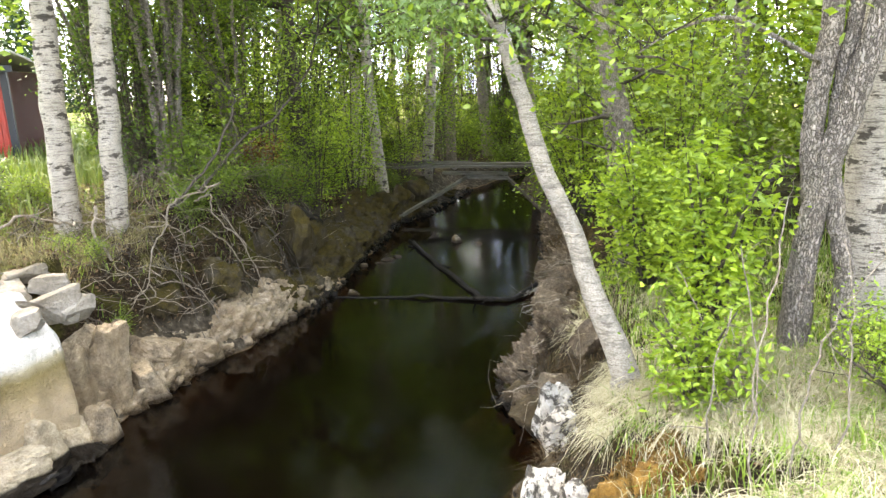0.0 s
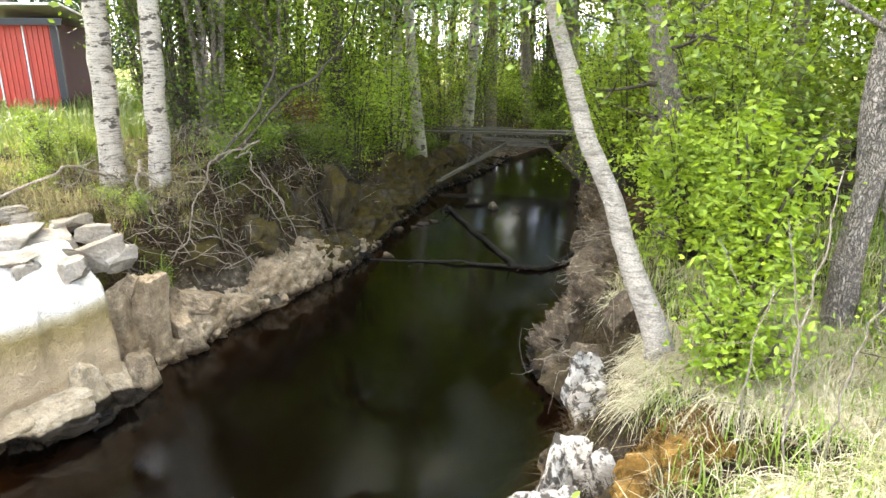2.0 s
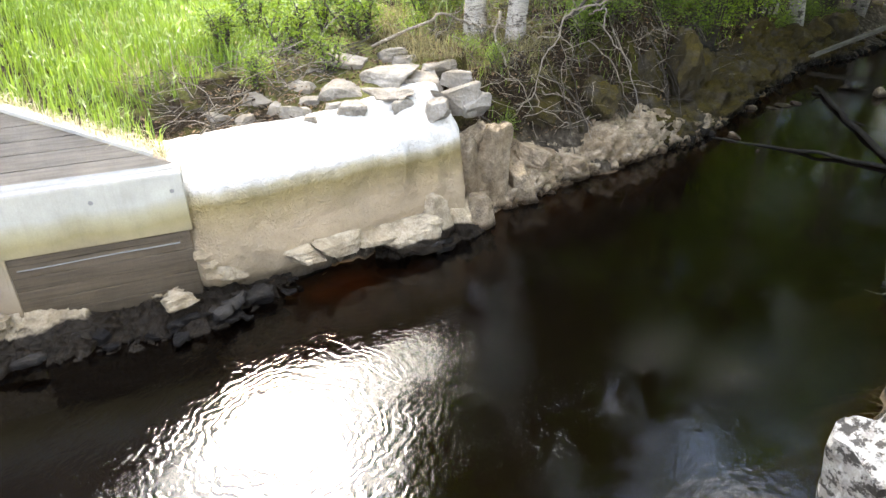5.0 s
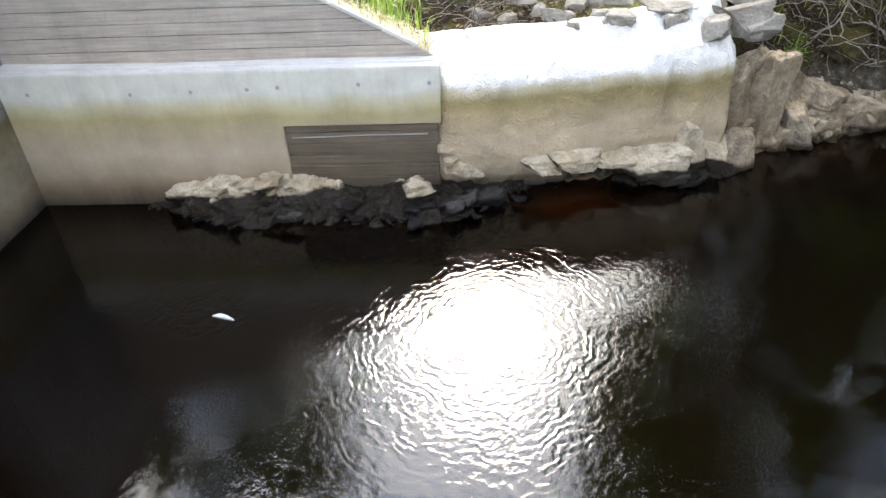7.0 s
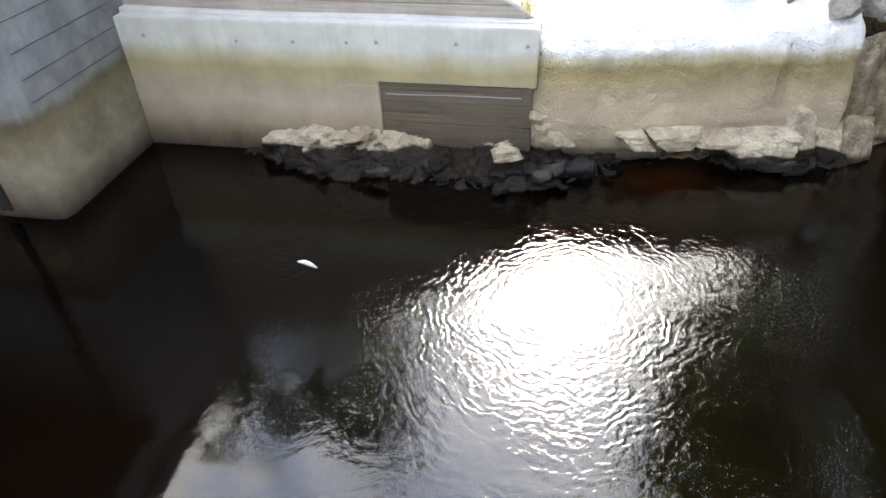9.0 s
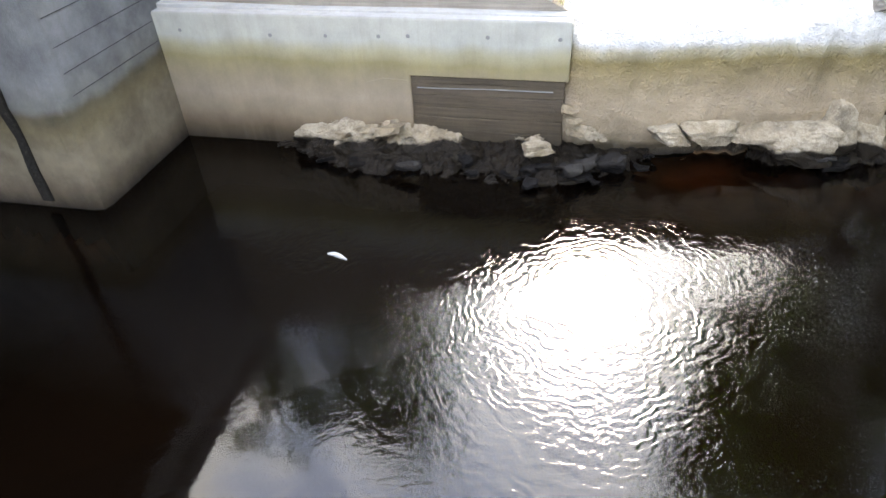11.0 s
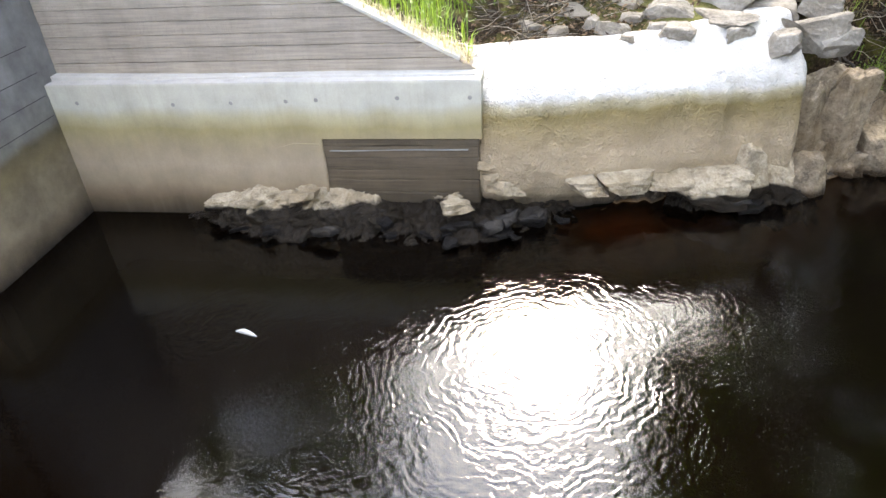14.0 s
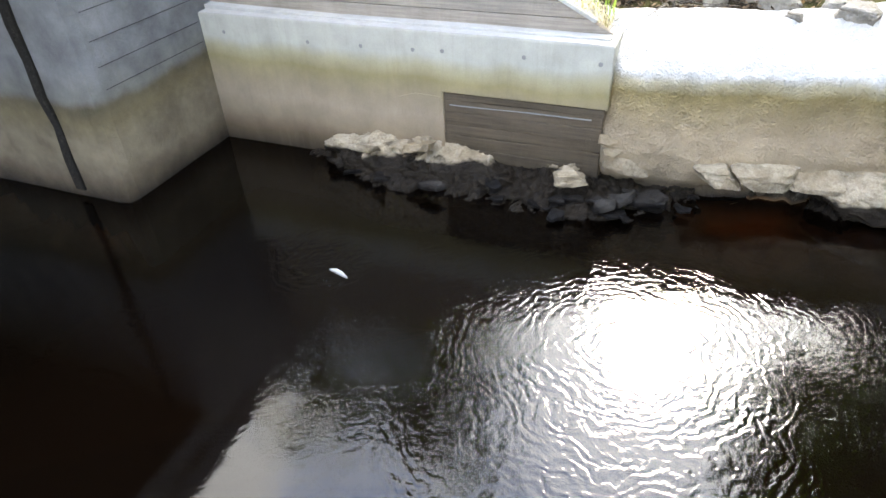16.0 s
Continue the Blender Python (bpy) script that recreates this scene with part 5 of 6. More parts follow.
def build_birches():
    label = "white-barked birch with dark scars and a leafy crown"
    for base, top, r, h, seed, twin, bias in (((-4.70, 8.15, 1.40), (-4.62, 8.16, 3.6), 0.145, 12, 31, False, (-0.8, -0.1, 0)), ((-4.06, 8.12, 1.22), (-3.95, 8.17, 3.6), 0.13, 13, 32, False, (0.1, -0.1, 0)),
                                              ((-2.15, 17.8, 0.4), (-2.17, 17.8, 5.5), 0.165, 13, 33, True, (0, 0, 0))):
        d = (np.array(top) - np.array(base))
        d = d / d[2]
        pts = [tuple(d * z) for z in (-0.25, 0.0, 0.5, 1.4, 2.6, 4, 6, 8, h)]
        trunk = smooth_path(pts, [r * 1.5, r * 1.25, r * 1.05, r, r * 0.93, r * 0.8, r * 0.6, r * 0.4, 0.02], 4, 0.006, seed)
        extra = [smooth_path([(-0.25, 0.05, -0.2), (-0.32, 0.05, 3), (-0.4, 0.1, 9)], [0.08, 0.07, 0.02], 6)] if twin else ()
        tree("birch", label, base, trunk, M_BIRCH, M_LEAF_MID, seed, 44, 2.7, 11500, 0.12, 0.14, 0.6, 0.35, 14, extra=extra, bias=bias, group="birches on the far bank")
    base = (1.44, 4.36, 1.1)
    pts = rel([(1.47, 4.3, 0.9), (1.44, 4.36, 1.14), (1.29, 4.66, 1.57), (1.19, 4.93, 1.98), (0.99, 5.27, 2.5), (0.84, 5.59, 3.1), (0.63, 6.02, 3.88), (0.3, 6.6, 5.2), (-0.1, 7.3, 7.2)], base)
    trunk = smooth_path(pts, [0.12, 0.1, 0.085, 0.078, 0.074, 0.07, 0.064, 0.05, 0.015], 5, 0.003, 3)
    bough = smooth_path(rel([(0.74, 5.82, 3.5), (0.5, 5.8, 3.78), (0.22, 5.72, 3.8), (0.02, 5.65, 3.55)], base), [0.018, 0.014, 0.009, 0.004], 5)
    ob = tree("birch", "slender white birch leaning over the stream", base, trunk, M_BIRCH_YOUNG, M_LEAF_WILLOW, 36, 22, 1.5, 4200, 0.085, 0.16, 0.72, 0.1, 14, droop=0.9, narrow=0.34, extra=(bough,), high=0.3)
    fv, ff = boulder(77, (0.085, 0.07, 0.028), 3, 0.04, 3)
    part("bracket_fungus", mesh_of("bracket_fungus", fv + np.array(rel([(1.18, 4.9, 1.99)], base)[0]), ff, M_FUNGUS, True), ob, "grey bracket fungus")


def build_near_trunks():
    base = (2.79, 4.55, 1.05)
    trunk = smooth_path(rel([(2.79, 4.55, 0.95), (2.79, 4.55, 1.2), (2.8, 4.55, 1.78), (2.85, 4.52, 2.37), (2.93, 4.47, 2.76), (3.02, 4.42, 3.24), (3.1, 4.39, 3.75), (3.3, 4.5, 6), (3.5, 4.7, 8)], base), [0.14, 0.115, 0.095, 0.09, 0.088, 0.083, 0.075, 0.045, 0.02], 5, 0.006, 9)
    fork = [smooth_path(rel([(2.82, 4.54, 2.25), (2.78, 4.56, 2.76), (2.8, 4.55, 3.18), (2.82, 4.53, 3.7), (2.7, 4.7, 6)], base), [0.07, 0.075, 0.075, 0.07, 0.02], 5, 0.004, 2),
            smooth_path(rel([(3.06, 4.39, 1.05), (3.02, 4.41, 1.76), (2.95, 4.46, 2.17), (2.91, 4.5, 2.6), (2.93, 4.52, 3.18), (2.98, 4.5, 3.8), (3.2, 4.9, 6.5)], base), [0.085, 0.064, 0.06, 0.058, 0.055, 0.05, 0.02], 5, 0.004, 4)]
    arch = smooth_path(rel([(2.75, 4.5, 3.22), (2.36, 4.44, 3.41), (2.09, 4.45, 3.52), (1.77, 4.47, 3.46), (1.5, 4.45, 3.31)], base), [0.018, 0.015, 0.013, 0.009, 0.004], 5)
    tree("sallow", "grey rough-barked sallow with several leaning stems", base, trunk, M_BARK, M_LEAF_MID, 41, 18, 2.2, 11000, 0.07, 0.3, 0.85, 0.4, 14, extra=(*fork, arch), lumps=0.07, high=0.85)
    base = (3.5, 4.81, 1.0)
    trunk = smooth_path(rel([(3.5, 4.81, 0.85), (3.5, 4.81, 1.12), (3.46, 4.85, 1.99), (3.44, 4.87, 3.06), (3.5, 4.9, 6), (3.6, 5, 10)], base), [0.3, 0.23, 0.2, 0.19, 0.14, 0.03], 6, 0.004, 6)
    tree("birch", "stout old birch with cream bark by the path", base, trunk, M_BIRCH, M_LEAF_MID, 42, 30, 2.6, 13000, 0.085, 0.3, 0.68, 0.6, 18)
    base = (2.35, 7.64, 1.15)
    trunk = smooth_path(rel([(2.35, 7.64, 1.0), (2.32, 7.64, 2.15), (2.16, 7.68, 3.13), (2.03, 7.72, 3.7), (1.9, 7.74, 4.3)], base), [0.13, 0.11, 0.1, 0.08, 0.05], 5, 0.01, 5)
    snag = smooth_path(rel([(2.36, 7.6, 1.4), (2.4, 7.55, 2.3), (2.28, 7.6, 2.9), (2.2, 7.6, 3.3)], base), [0.07, 0.06, 0.05, 0.02], 5, 0.008, 6)
    tree("dead_tree", "grey dead broken tree trunk among the bushes", base, trunk, M_BARK, M_LEAF_MID, 43, 9, 1.2, 0, 0.06, 0.2, 0.3, 0.2, 12, extra=(snag,), lumps=0.08)


def build_thicket():
    """Sallow clumps whose many grey stems fan out from one root."""
    for base, seed, n, h, lean in (((-4.0, 9.9, 1.6), 44, 13, 5.2, 0.9), ((-3.3, 11.2, 1.6), 45, 8, 4.6, 1.1), ((-5.0, 10.6, 1.7), 46, 9, 5.0, 1.0)):
        rng = np.random.default_rng(seed)
        stems = []
        for k in range(n):
            a, out = rng.uniform(0, 6.28), lean * rng.uniform(0.25, 1.1)
            r = rng.uniform(0.022, 0.05)
            x, y = math.cos(a), math.sin(a)
            stems.append(smooth_path([(x * 0.12, y * 0.12, -0.15), (x * out * 0.35, y * out * 0.35, h * 0.35), (x * out * 0.8, y * out * 0.8, h * 0.7), (x * out * 1.4, y * out * 1.4, h * rng.uniform(0.9, 1.15))], [r * 1.3, r, r * 0.7, 0.006], 5, 0.012, seed * 9 + k))
        tree("sallow", "sallow clump of many thin grey stems behind the birches", base, stems[0], M_BARK, M_LEAF_MID, seed, 16, 1.1, 6000, 0.065, 0.2, 0.3, 0.4, 7, extra=tuple(stems[1:]), group="sallow clumps on the far bank")


def branch(label, points, r0, r1, seed, twigs=3, material=None, name="dead_branch", group="dead branches on the bank"):
    path = smooth_path(points, list(np.linspace(r0, r1, len(points))), 5, 0.012, seed)
    rng = np.random.default_rng(seed)
    paths = [path]
    for _ in range(twigs):
        p, r = path[rng.integers(2, len(path))]
        d = rng.normal(0, 1, 3) * (1, 1, 0.6)
        d /= np.linalg.norm(d)
        q, tw = np.array(p), []
        ln = rng.uniform(0.15, 0.5)
        for k in range(4):
            tw.append((q.copy(), r * 0.55 * (1 - 0.22 * k)))
            q = q + d * ln / 3
            d = d + rng.normal(0, 0.3, 3)
            d /= np.linalg.norm(d)
        paths.append(tw)
    v, f = tubes(paths, 6, 0.06, seed)
    return tagged(new(name, mesh_of(name, v, f, material or M_TWIG, True)), label, "branch", group)


def build_branches():
    grey = "bare grey dead branch hanging over the bank"
    branch(grey, [(-3.37, 8.2, 1.75), (-2.98, 8.67, 2.26), (-2.8, 8.95, 2.69), (-2.75, 9.28, 3.07), (-2.86, 9.35, 3.3), (-3.21, 9.34, 3.73), (-3.46, 9.46, 3.94)], 0.021, 0.005, 51, 14, M_STEM)
    branch(grey, [(-3.1, 8.5, 1.9), (-2.74, 9.49, 2.54), (-2.38, 10.11, 2.83), (-2.01, 10.71, 3.47), (-1.79, 10.75, 4.07), (-1.74, 10.76, 4.6)], 0.026, 0.01, 52, 14, M_STEM)
    branch("pale dead branch lying on dry grass by the birches", [(-4.6, 5.7, 1.72), (-4.12, 6.2, 1.98), (-4.08, 6.46, 2.0), (-4.05, 6.95, 1.82), (-4.06, 7.41, 1.73), (-3.89, 7.73, 1.7)], 0.016, 0.01, 53, 6)
    branch(grey, [(-2.77, 8.43, 2.02), (-3.08, 8.21, 1.92), (-3.26, 7.92, 1.83), (-3.28, 7.8, 1.6), (-3.37, 7.54, 1.37), (-3.37, 7.32, 1.01), (-3.49, 7.04, 0.8)], 0.015, 0.006, 54, 10)
    branch(grey, [(-3.37, 7.32, 1.01), (-3.26, 7.26, 0.82), (-3.15, 7.31, 0.76), (-2.9, 7.42, 0.6)], 0.009, 0.005, 55, 2)
    branch(grey, [(-3.94, 7.48, 1.89), (-3.95, 7.36, 1.64), (-3.77, 7.34, 1.23), (-3.7, 7.27, 1.0)], 0.02, 0.012, 56, 4)
    branch(grey, [(-3.1, 8.3, 1.8), (-2.92, 8.38, 1.89), (-2.85, 8.3, 1.6), (-2.51, 8.31, 1.28), (-2.47, 8.22, 1.11)], 0.012, 0.005, 57, 3)
    rng = np.random.default_rng(58)
    for k in range(150):
        x, y = rng.uniform(-4.9, -2.6), rng.uniform(6.3, 9.9)
        z = float(ground_z(x, y))
        if z < 0.6:
            continue
        d = rng.normal(0, 1, 3) * (1, 1, 0.5) + (0.2, -0.4, 0.5)
        d = d / np.linalg.norm(d) * rng.uniform(0.4, 1.25)
        p = np.array((x, y, z))
        branch("thin bare twigs tangled at the birch roots", [p, p + d * 0.4 + rng.normal(0, 0.05, 3), p + d * 0.8 + rng.normal(0, 0.08, 3), p + d + (0, 0, -0.25)], 0.005, 0.002, 600 + k, 5, M_STEM if k % 2 else M_TWIG, name="twig", group="twigs at the birch roots")
    for k in range(26):
        y = rng.uniform(5.2, 9.5)
        x = float(np.interp(y, [a for a, _ in RIGHT_EDGE], [b for _, b in RIGHT_EDGE])) + rng.uniform(0.1, 0.6)
        p = np.array((x, y, float(ground_z(x, y)) + 0.04))
        d = np.array((rng.uniform(-0.6, -0.1), rng.uniform(-0.5, 0.5), rng.uniform(-0.3, 0.05)))
        branch("bare brown root hanging down the bank", [p, p + d * 0.4 + (0, 0, 0.04), p + d * 0.8, p + d], 0.009, 0.004, 900 + k, 3, name="root", group="roots on the near bank")
    for k in range(64):
        y = rng.uniform(6.6, 13.5)
        x = float(np.interp(y, [a for a, _ in LEFT_EDGE], [b for _, b in LEFT_EDGE])) - rng.uniform(0.75, 1.5)
        p = np.array((x, y, float(ground_z(x, y)) + 0.03))
        q = np.array((x + rng.uniform(0.25, 0.75), y + rng.uniform(-0.5, 0.4), 0.0))
        q[2] = float(ground_z(q[0], q[1])) + 0.04
        mid = (p + q) / 2 + (0.06, 0, rng.uniform(0.04, 0.16))
        r = rng.uniform(0.005, 0.013)
        branch("bare root running down the steep bank", [p, mid, q, q + (rng.uniform(0, 0.12), rng.uniform(-0.1, 0.1), -0.08)], r, r * 0.4, 1000 + k, 4, M_STEM if k % 4 else M_TWIG, name="root", group="roots on the far bank")
    # fallen boughs in the pool
    wet = "dark wet fallen bough lying in the pool"
    branch(wet, [(-0.6, 13.4, 0.05), (-0.48, 13.1, 0.04), (0.16, 11.04, 0.03), (0.68, 9.51, 0.02), (0.9, 9.35, 0.0)], 0.035, 0.045, 61, 4, M_WET, "fallen_bough", "boughs in the pool")
    branch(wet, [(-1.6, 9.75, 0.0), (-0.47, 9.61, 0.01), (0.62, 9.37, 0.03), (1.14, 9.32, 0.04), (1.75, 10.1, 0.1), (2.15, 10.7, 0.3)], 0.02, 0.045, 62, 6, M_WET, "fallen_bough", "boughs in the pool")
    # bare saplings of the near bank
    stems = (((1.72, 2.9, 1.0), (1.74, 3.0, 1.5), (1.86, 3.15, 2.1), (2.0, 3.3, 2.5)), ((1.85, 2.8, 1.0), (1.98, 2.95, 1.45), (2.1, 3.0, 1.9), (2.45, 3.1, 2.3)), ((1.9, 3.3, 1.05), (1.92, 3.35, 1.6), (1.82, 3.45, 2.2)), ((2.1, 3.4, 1.1), (1.85, 3.8, 1.5), (1.7, 4.1, 1.95)),
             ((2.2, 3.0, 1.1), (2.3, 3.1, 1.7), (2.25, 3.2, 2.3)), ((1.65, 3.2, 1.0), (1.6, 3.2, 1.4), (1.72, 3.3, 1.9)))
    for k, pts in enumerate(stems):
        branch("thin bare sapling stem on the grassy bank", pts, 0.007, 0.003, 640 + k, 5, name="sapling", group="saplings on the near bank")


# ---------------------------------------------------------------- bushes and woods
def bush(name, label, at, seed, height, width, stems, leaf, leaf_n, size, rounded=False, spread=0.16, narrow=0.5, group="", bark=None, up=0.6):
    rng = np.random.default_rng(seed)
    ob = thing(name, label, "bush", at, group)
    paths, tips = [], []
    for _ in range(stems):
        az, out = rng.uniform(0, 6.28), rng.uniform(0.1, 1.0)
        end = np.array((math.cos(az) * width * out, math.sin(az) * width * out, height * rng.uniform(0.6, 1.0)))
        mid = end * (0.45, 0.45, 0.55) + rng.normal(0, 0.06, 3)
        st = smooth_path([(end[0] * 0.08, end[1] * 0.08, -0.12), mid, end], [0.02, 0.013, 0.004], 4)
        paths.append(st)
        more, ends = limbs(st, rng, 7, width * 0.55, 0.25, 0.3, 2, 0.6)
        paths += more
        tips += ends + [end]
    v, f = tubes(paths, 4)
    tagged(part("stemwork", mesh_of("stemwork", v, f, bark or M_STEM, True), ob), kind="stuff")
    tips = np.array(tips)
    c = tips[rng.integers(0, len(tips), leaf_n)] + rng.normal(0, spread, (leaf_n, 3))
    c = c[c[:, 2] > 0.02]
    v, f = leaves(c, size, rng, narrow, up, 0.1, rounded)
    part("foliage", mesh_of("foliage", v, f, leaf), ob)
    return ob


def build_bushes():
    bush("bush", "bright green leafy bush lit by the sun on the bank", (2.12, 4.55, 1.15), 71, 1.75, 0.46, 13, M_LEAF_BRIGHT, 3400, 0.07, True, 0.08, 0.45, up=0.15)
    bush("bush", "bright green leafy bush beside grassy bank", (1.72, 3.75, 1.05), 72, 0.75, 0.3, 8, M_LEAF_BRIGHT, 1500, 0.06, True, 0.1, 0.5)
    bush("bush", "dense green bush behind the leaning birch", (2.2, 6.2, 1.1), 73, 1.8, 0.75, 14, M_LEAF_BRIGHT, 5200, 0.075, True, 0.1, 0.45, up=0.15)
    bush("bush", "low green bilberry bush on the bank", (3.0, 3.6, 1.15), 74, 0.65, 0.8, 16, M_LEAF_BRIGHT, 6000, 0.035, False, 0.1)
    bush("bush", "low green shoots at the water's edge", (0.6, 2.0, 0.72), 75, 0.55, 0.22, 5, M_LEAF_BRIGHT, 330, 0.07, True, 0.07)
    near = [bush("bush", "green alder bush crowding the stream bank", (2.9, 7.4, 1.1), 76, 2.4, 1.1, 16, M_LEAF_MID, 5500, 0.08, False, 0.15, group="bushes on the near bank"),
            bush("bush", "green alder bush crowding the stream bank", (3.3, 9.4, 1.1), 77, 3.0, 1.3, 16, M_LEAF_BRIGHT, 6000, 0.085, False, 0.17, group="bushes on the near bank")]
    for k, (x, y, s, turn, src) in enumerate(((4.6, 6.6, 1.2, 40, 0), (2.75, 11.6, 1.0, 100, 1), (4.9, 10.2, 1.3, 200, 0), (3.2, 14.0, 1.0, 20, 0), (4.6, 13.0, 1.4, 160, 1), (3.6, 17.2, 1.1, 250, 0), (5.6, 8.2, 1.5, 300, 1), (5.2, 16.5, 1.5, 10, 1), (3.6, 20.4, 1.2, 90, 0), (4.4, 23, 1.4, 50, 1),
                                              (6.5, 5.2, 1.4, 120, 0), (5.2, 4.6, 1.0, 60, 0), (7, 12, 1.8, 0, 1))):
        copy_thing(near[src], pose(x, y, float(ground_z(x, y)) - 0.05, 0, 0, turn) @ Matrix.Scale(s, 4))
    far = [bush("bush", "fine-leaved green bush under the trees", (-3.6, 9.6, 1.5), 78, 1.6, 0.9, 14, M_LEAF_MID, 3600, 0.07, False, 0.16, group="bushes on the far bank"),
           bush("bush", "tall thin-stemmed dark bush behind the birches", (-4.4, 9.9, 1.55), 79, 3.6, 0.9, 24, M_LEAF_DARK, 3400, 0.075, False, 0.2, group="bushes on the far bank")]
    for k, (x, y, s, turn, src) in enumerate(((-1.3, 17.4, 0.4, 15, 0), (-0.7, 18.3, 0.4, 75, 0), (-1.6, 16.3, 0.4, 125, 0), *((-3.0 + 1.5 * q, 31.0 + (q % 3), 1.7, q * 47, q % 2) for q in range(9)), (-3.05, 9.0, 0.5, 15, 0), (-2.65, 10.3, 0.55, 95, 0), (-2.5, 11.3, 0.6, 200, 0), (-3.3, 8.6, 0.4, 300, 0), (3.4, 25.6, 1.1, 10, 0), (4.4, 26.4, 1.3, 100, 0), (2.6, 24.6, 0.9, 220, 0), (5.4, 27, 1.4, 40, 0), (-5.5, 8.7, 0.4, 30, 0), (-3.2, 11.6, 1.0, 140, 0), (-2.8, 13.6, 1.1, 210, 1), (-3.9, 12.0, 1.3, 80, 1), (-2.6, 15.6, 1.0, 20, 0), (-4.6, 14.4, 1.3, 250, 1), (-1.5, 19.4, 1.1, 100, 0), (-0.3, 21.0, 1.1, 10, 1),
                                              (-3.4, 18.6, 1.4, 300, 1), (-5.6, 12.2, 1.1, 30, 0), (-5.3, 10.6, 1.0, 190, 1), (0.9, 23.5, 1.3, 60, 0), (2.6, 27, 1.6, 20, 1), (-2.2, 21.5, 1.6, 130, 1), (2.6, 25.4, 1.5, 40, 0), (3.6, 27.0, 1.6, 80, 1), (1.4, 26.2, 1.6, 10, 0))):
        copy_thing(far[src], pose(x, y, float(ground_z(x, y)) - 0.05, 0, 0, turn) @ Matrix.Scale(s, 4))


def build_bracken():
    """Dead bracken and the black root plate of a fallen tree on the bank's crest."""
    first = bush("bracken", "rusty dead bracken on the crest of the bank", (-2.85, 10.75, float(ground_z(-2.85, 10.75))), 96, 0.42, 0.4, 10, M_BRACKEN, 900, 0.08, False, 0.08, 0.3, "dead bracken on the bank", M_TWIG)
    for x, y, size, turn in ((-3.2, 11.1, 0.8, 90), (-2.6, 11.3, 0.7, 200)):
        copy_thing(first, pose(x, y, float(ground_z(x, y)) - 0.02, 0, 0, turn) @ Matrix.Scale(size, 4))
    rng = np.random.default_rng(97)
    at = np.array((-2.35, 11.0, float(ground_z(-2.35, 11.0)) + 0.05))
    plate = thing("stump", "black upturned tree stump with torn roots on the bank", "stump", tuple(at))
    v, f = boulder(98, (0.24, 0.2, 0.26), 6, 0.16, 4)
    part("bole", mesh_of("bole", v, f, M_WET, True), plate)
    for k in range(9):
        a = k / 9 * 6.283 + rng.uniform(-0.3, 0.3)
        d = np.array((math.cos(a), math.sin(a) * 0.7, rng.uniform(-0.5, 0.5)))
        path = smooth_path([d * 0.12, d * 0.3 + (0, 0, 0.05), d * rng.uniform(0.42, 0.6) + (0, 0, rng.uniform(-0.2, 0.12))], [0.04, 0.022, 0.006], 5, 0.01, 300 + k)
        part("root", mesh_of("root", *tubes([path], 6, 0.1, k), M_WET, True), plate)


def build_rowans():
    """Fine-leaved young trees that hang over the far bank."""
    first = bush("rowan", "young rowan with fine bright leaves over the bank", (-2.9, 10.9, 1.5), 87, 3.4, 1.2, 12, M_LEAF_BRIGHT, 4600, 0.075, False, 0.18, 0.4, "rowans over the far bank")
    for x, y, s, turn in ((-2.4, 12.6, 1.0, 100), (-3.6, 12.9, 1.2, 200), (-2.0, 15.2, 1.1, 40), (-3.0, 16.4, 1.4, 300), (-1.0, 18.6, 1.1, 160), (-4.4, 11.4, 1.1, 250), (0.2, 22.5, 1.5, 30), (-2.6, 19.8, 1.5, 120), (3.3, 8.4, 1.1, 70), (2.9, 13.0, 1.2, 10)):
        copy_thing(first, pose(x, y, float(ground_z(x, y)) - 0.05, 0, 0, turn) @ Matrix.Scale(s, 4))


def build_brushwood():
    """Thin twigs and roots lying over the shaded bank, and straw along the wall top."""
    rng = np.random.default_rng(66)
    paths = []
    while len(paths) < 1500:
        x, y = rng.uniform(-5.0, -1.6), rng.uniform(6.4, 13.5)
        if len(paths) > 1050:
            x, y = rng.uniform(-6.2, -4.75), rng.uniform(3.6, 5.8)
        z = float(ground_z(x, y))
        if z < 0.45:
            continue
        d = rng.normal(0, 1, 3) * (1, 1, 0.35) + (0.3, -0.2, 0.1)
        d = d / np.linalg.norm(d) * rng.uniform(0.15, 0.6)
        p = np.array((x, y, z + 0.015))
        r = rng.uniform(0.0025, 0.007)
        paths.append([(p, r), (p + d * 0.5 + rng.normal(0, 0.03, 3), r * 0.8), (p + d + rng.normal(0, 0.05, 3), r * 0.4)])
    for few, mat, text in ((paths[::2], M_TWIG, "thin dry twigs strewn over the bank"), (paths[1::2], M_STEM, "thin dark roots and twigs strewn over the bank")):
        v, f = tubes(few, 4)
        tagged(new("brushwood", mesh_of("brushwood", v, f, mat)), text, "brushwood", kind="stuff")
    u, w = rng.uniform(0.05, 2.9, 2600), rng.uniform(0.2, 0.42, 2600)
    u = u[value_noise(u, w * 3, 0.25, 12) > -0.2]
    w = w[:len(u)]
    pts = np.stack([WALL_A[0] + WALL_U[0] * u + WALL_V[0] * w, WALL_A[1] + WALL_U[1] * u + WALL_V[1] * w, 1.25 + 0.515 * u], 1)
    v, f = blades(pts, 0.1, rng, 0.003, 1.5)
    tagged(new("dry_grass", mesh_of("dry_grass", v, f, M_STRAW)), "dry straw and dirt along the sloping wall top", "grass", kind="stuff")


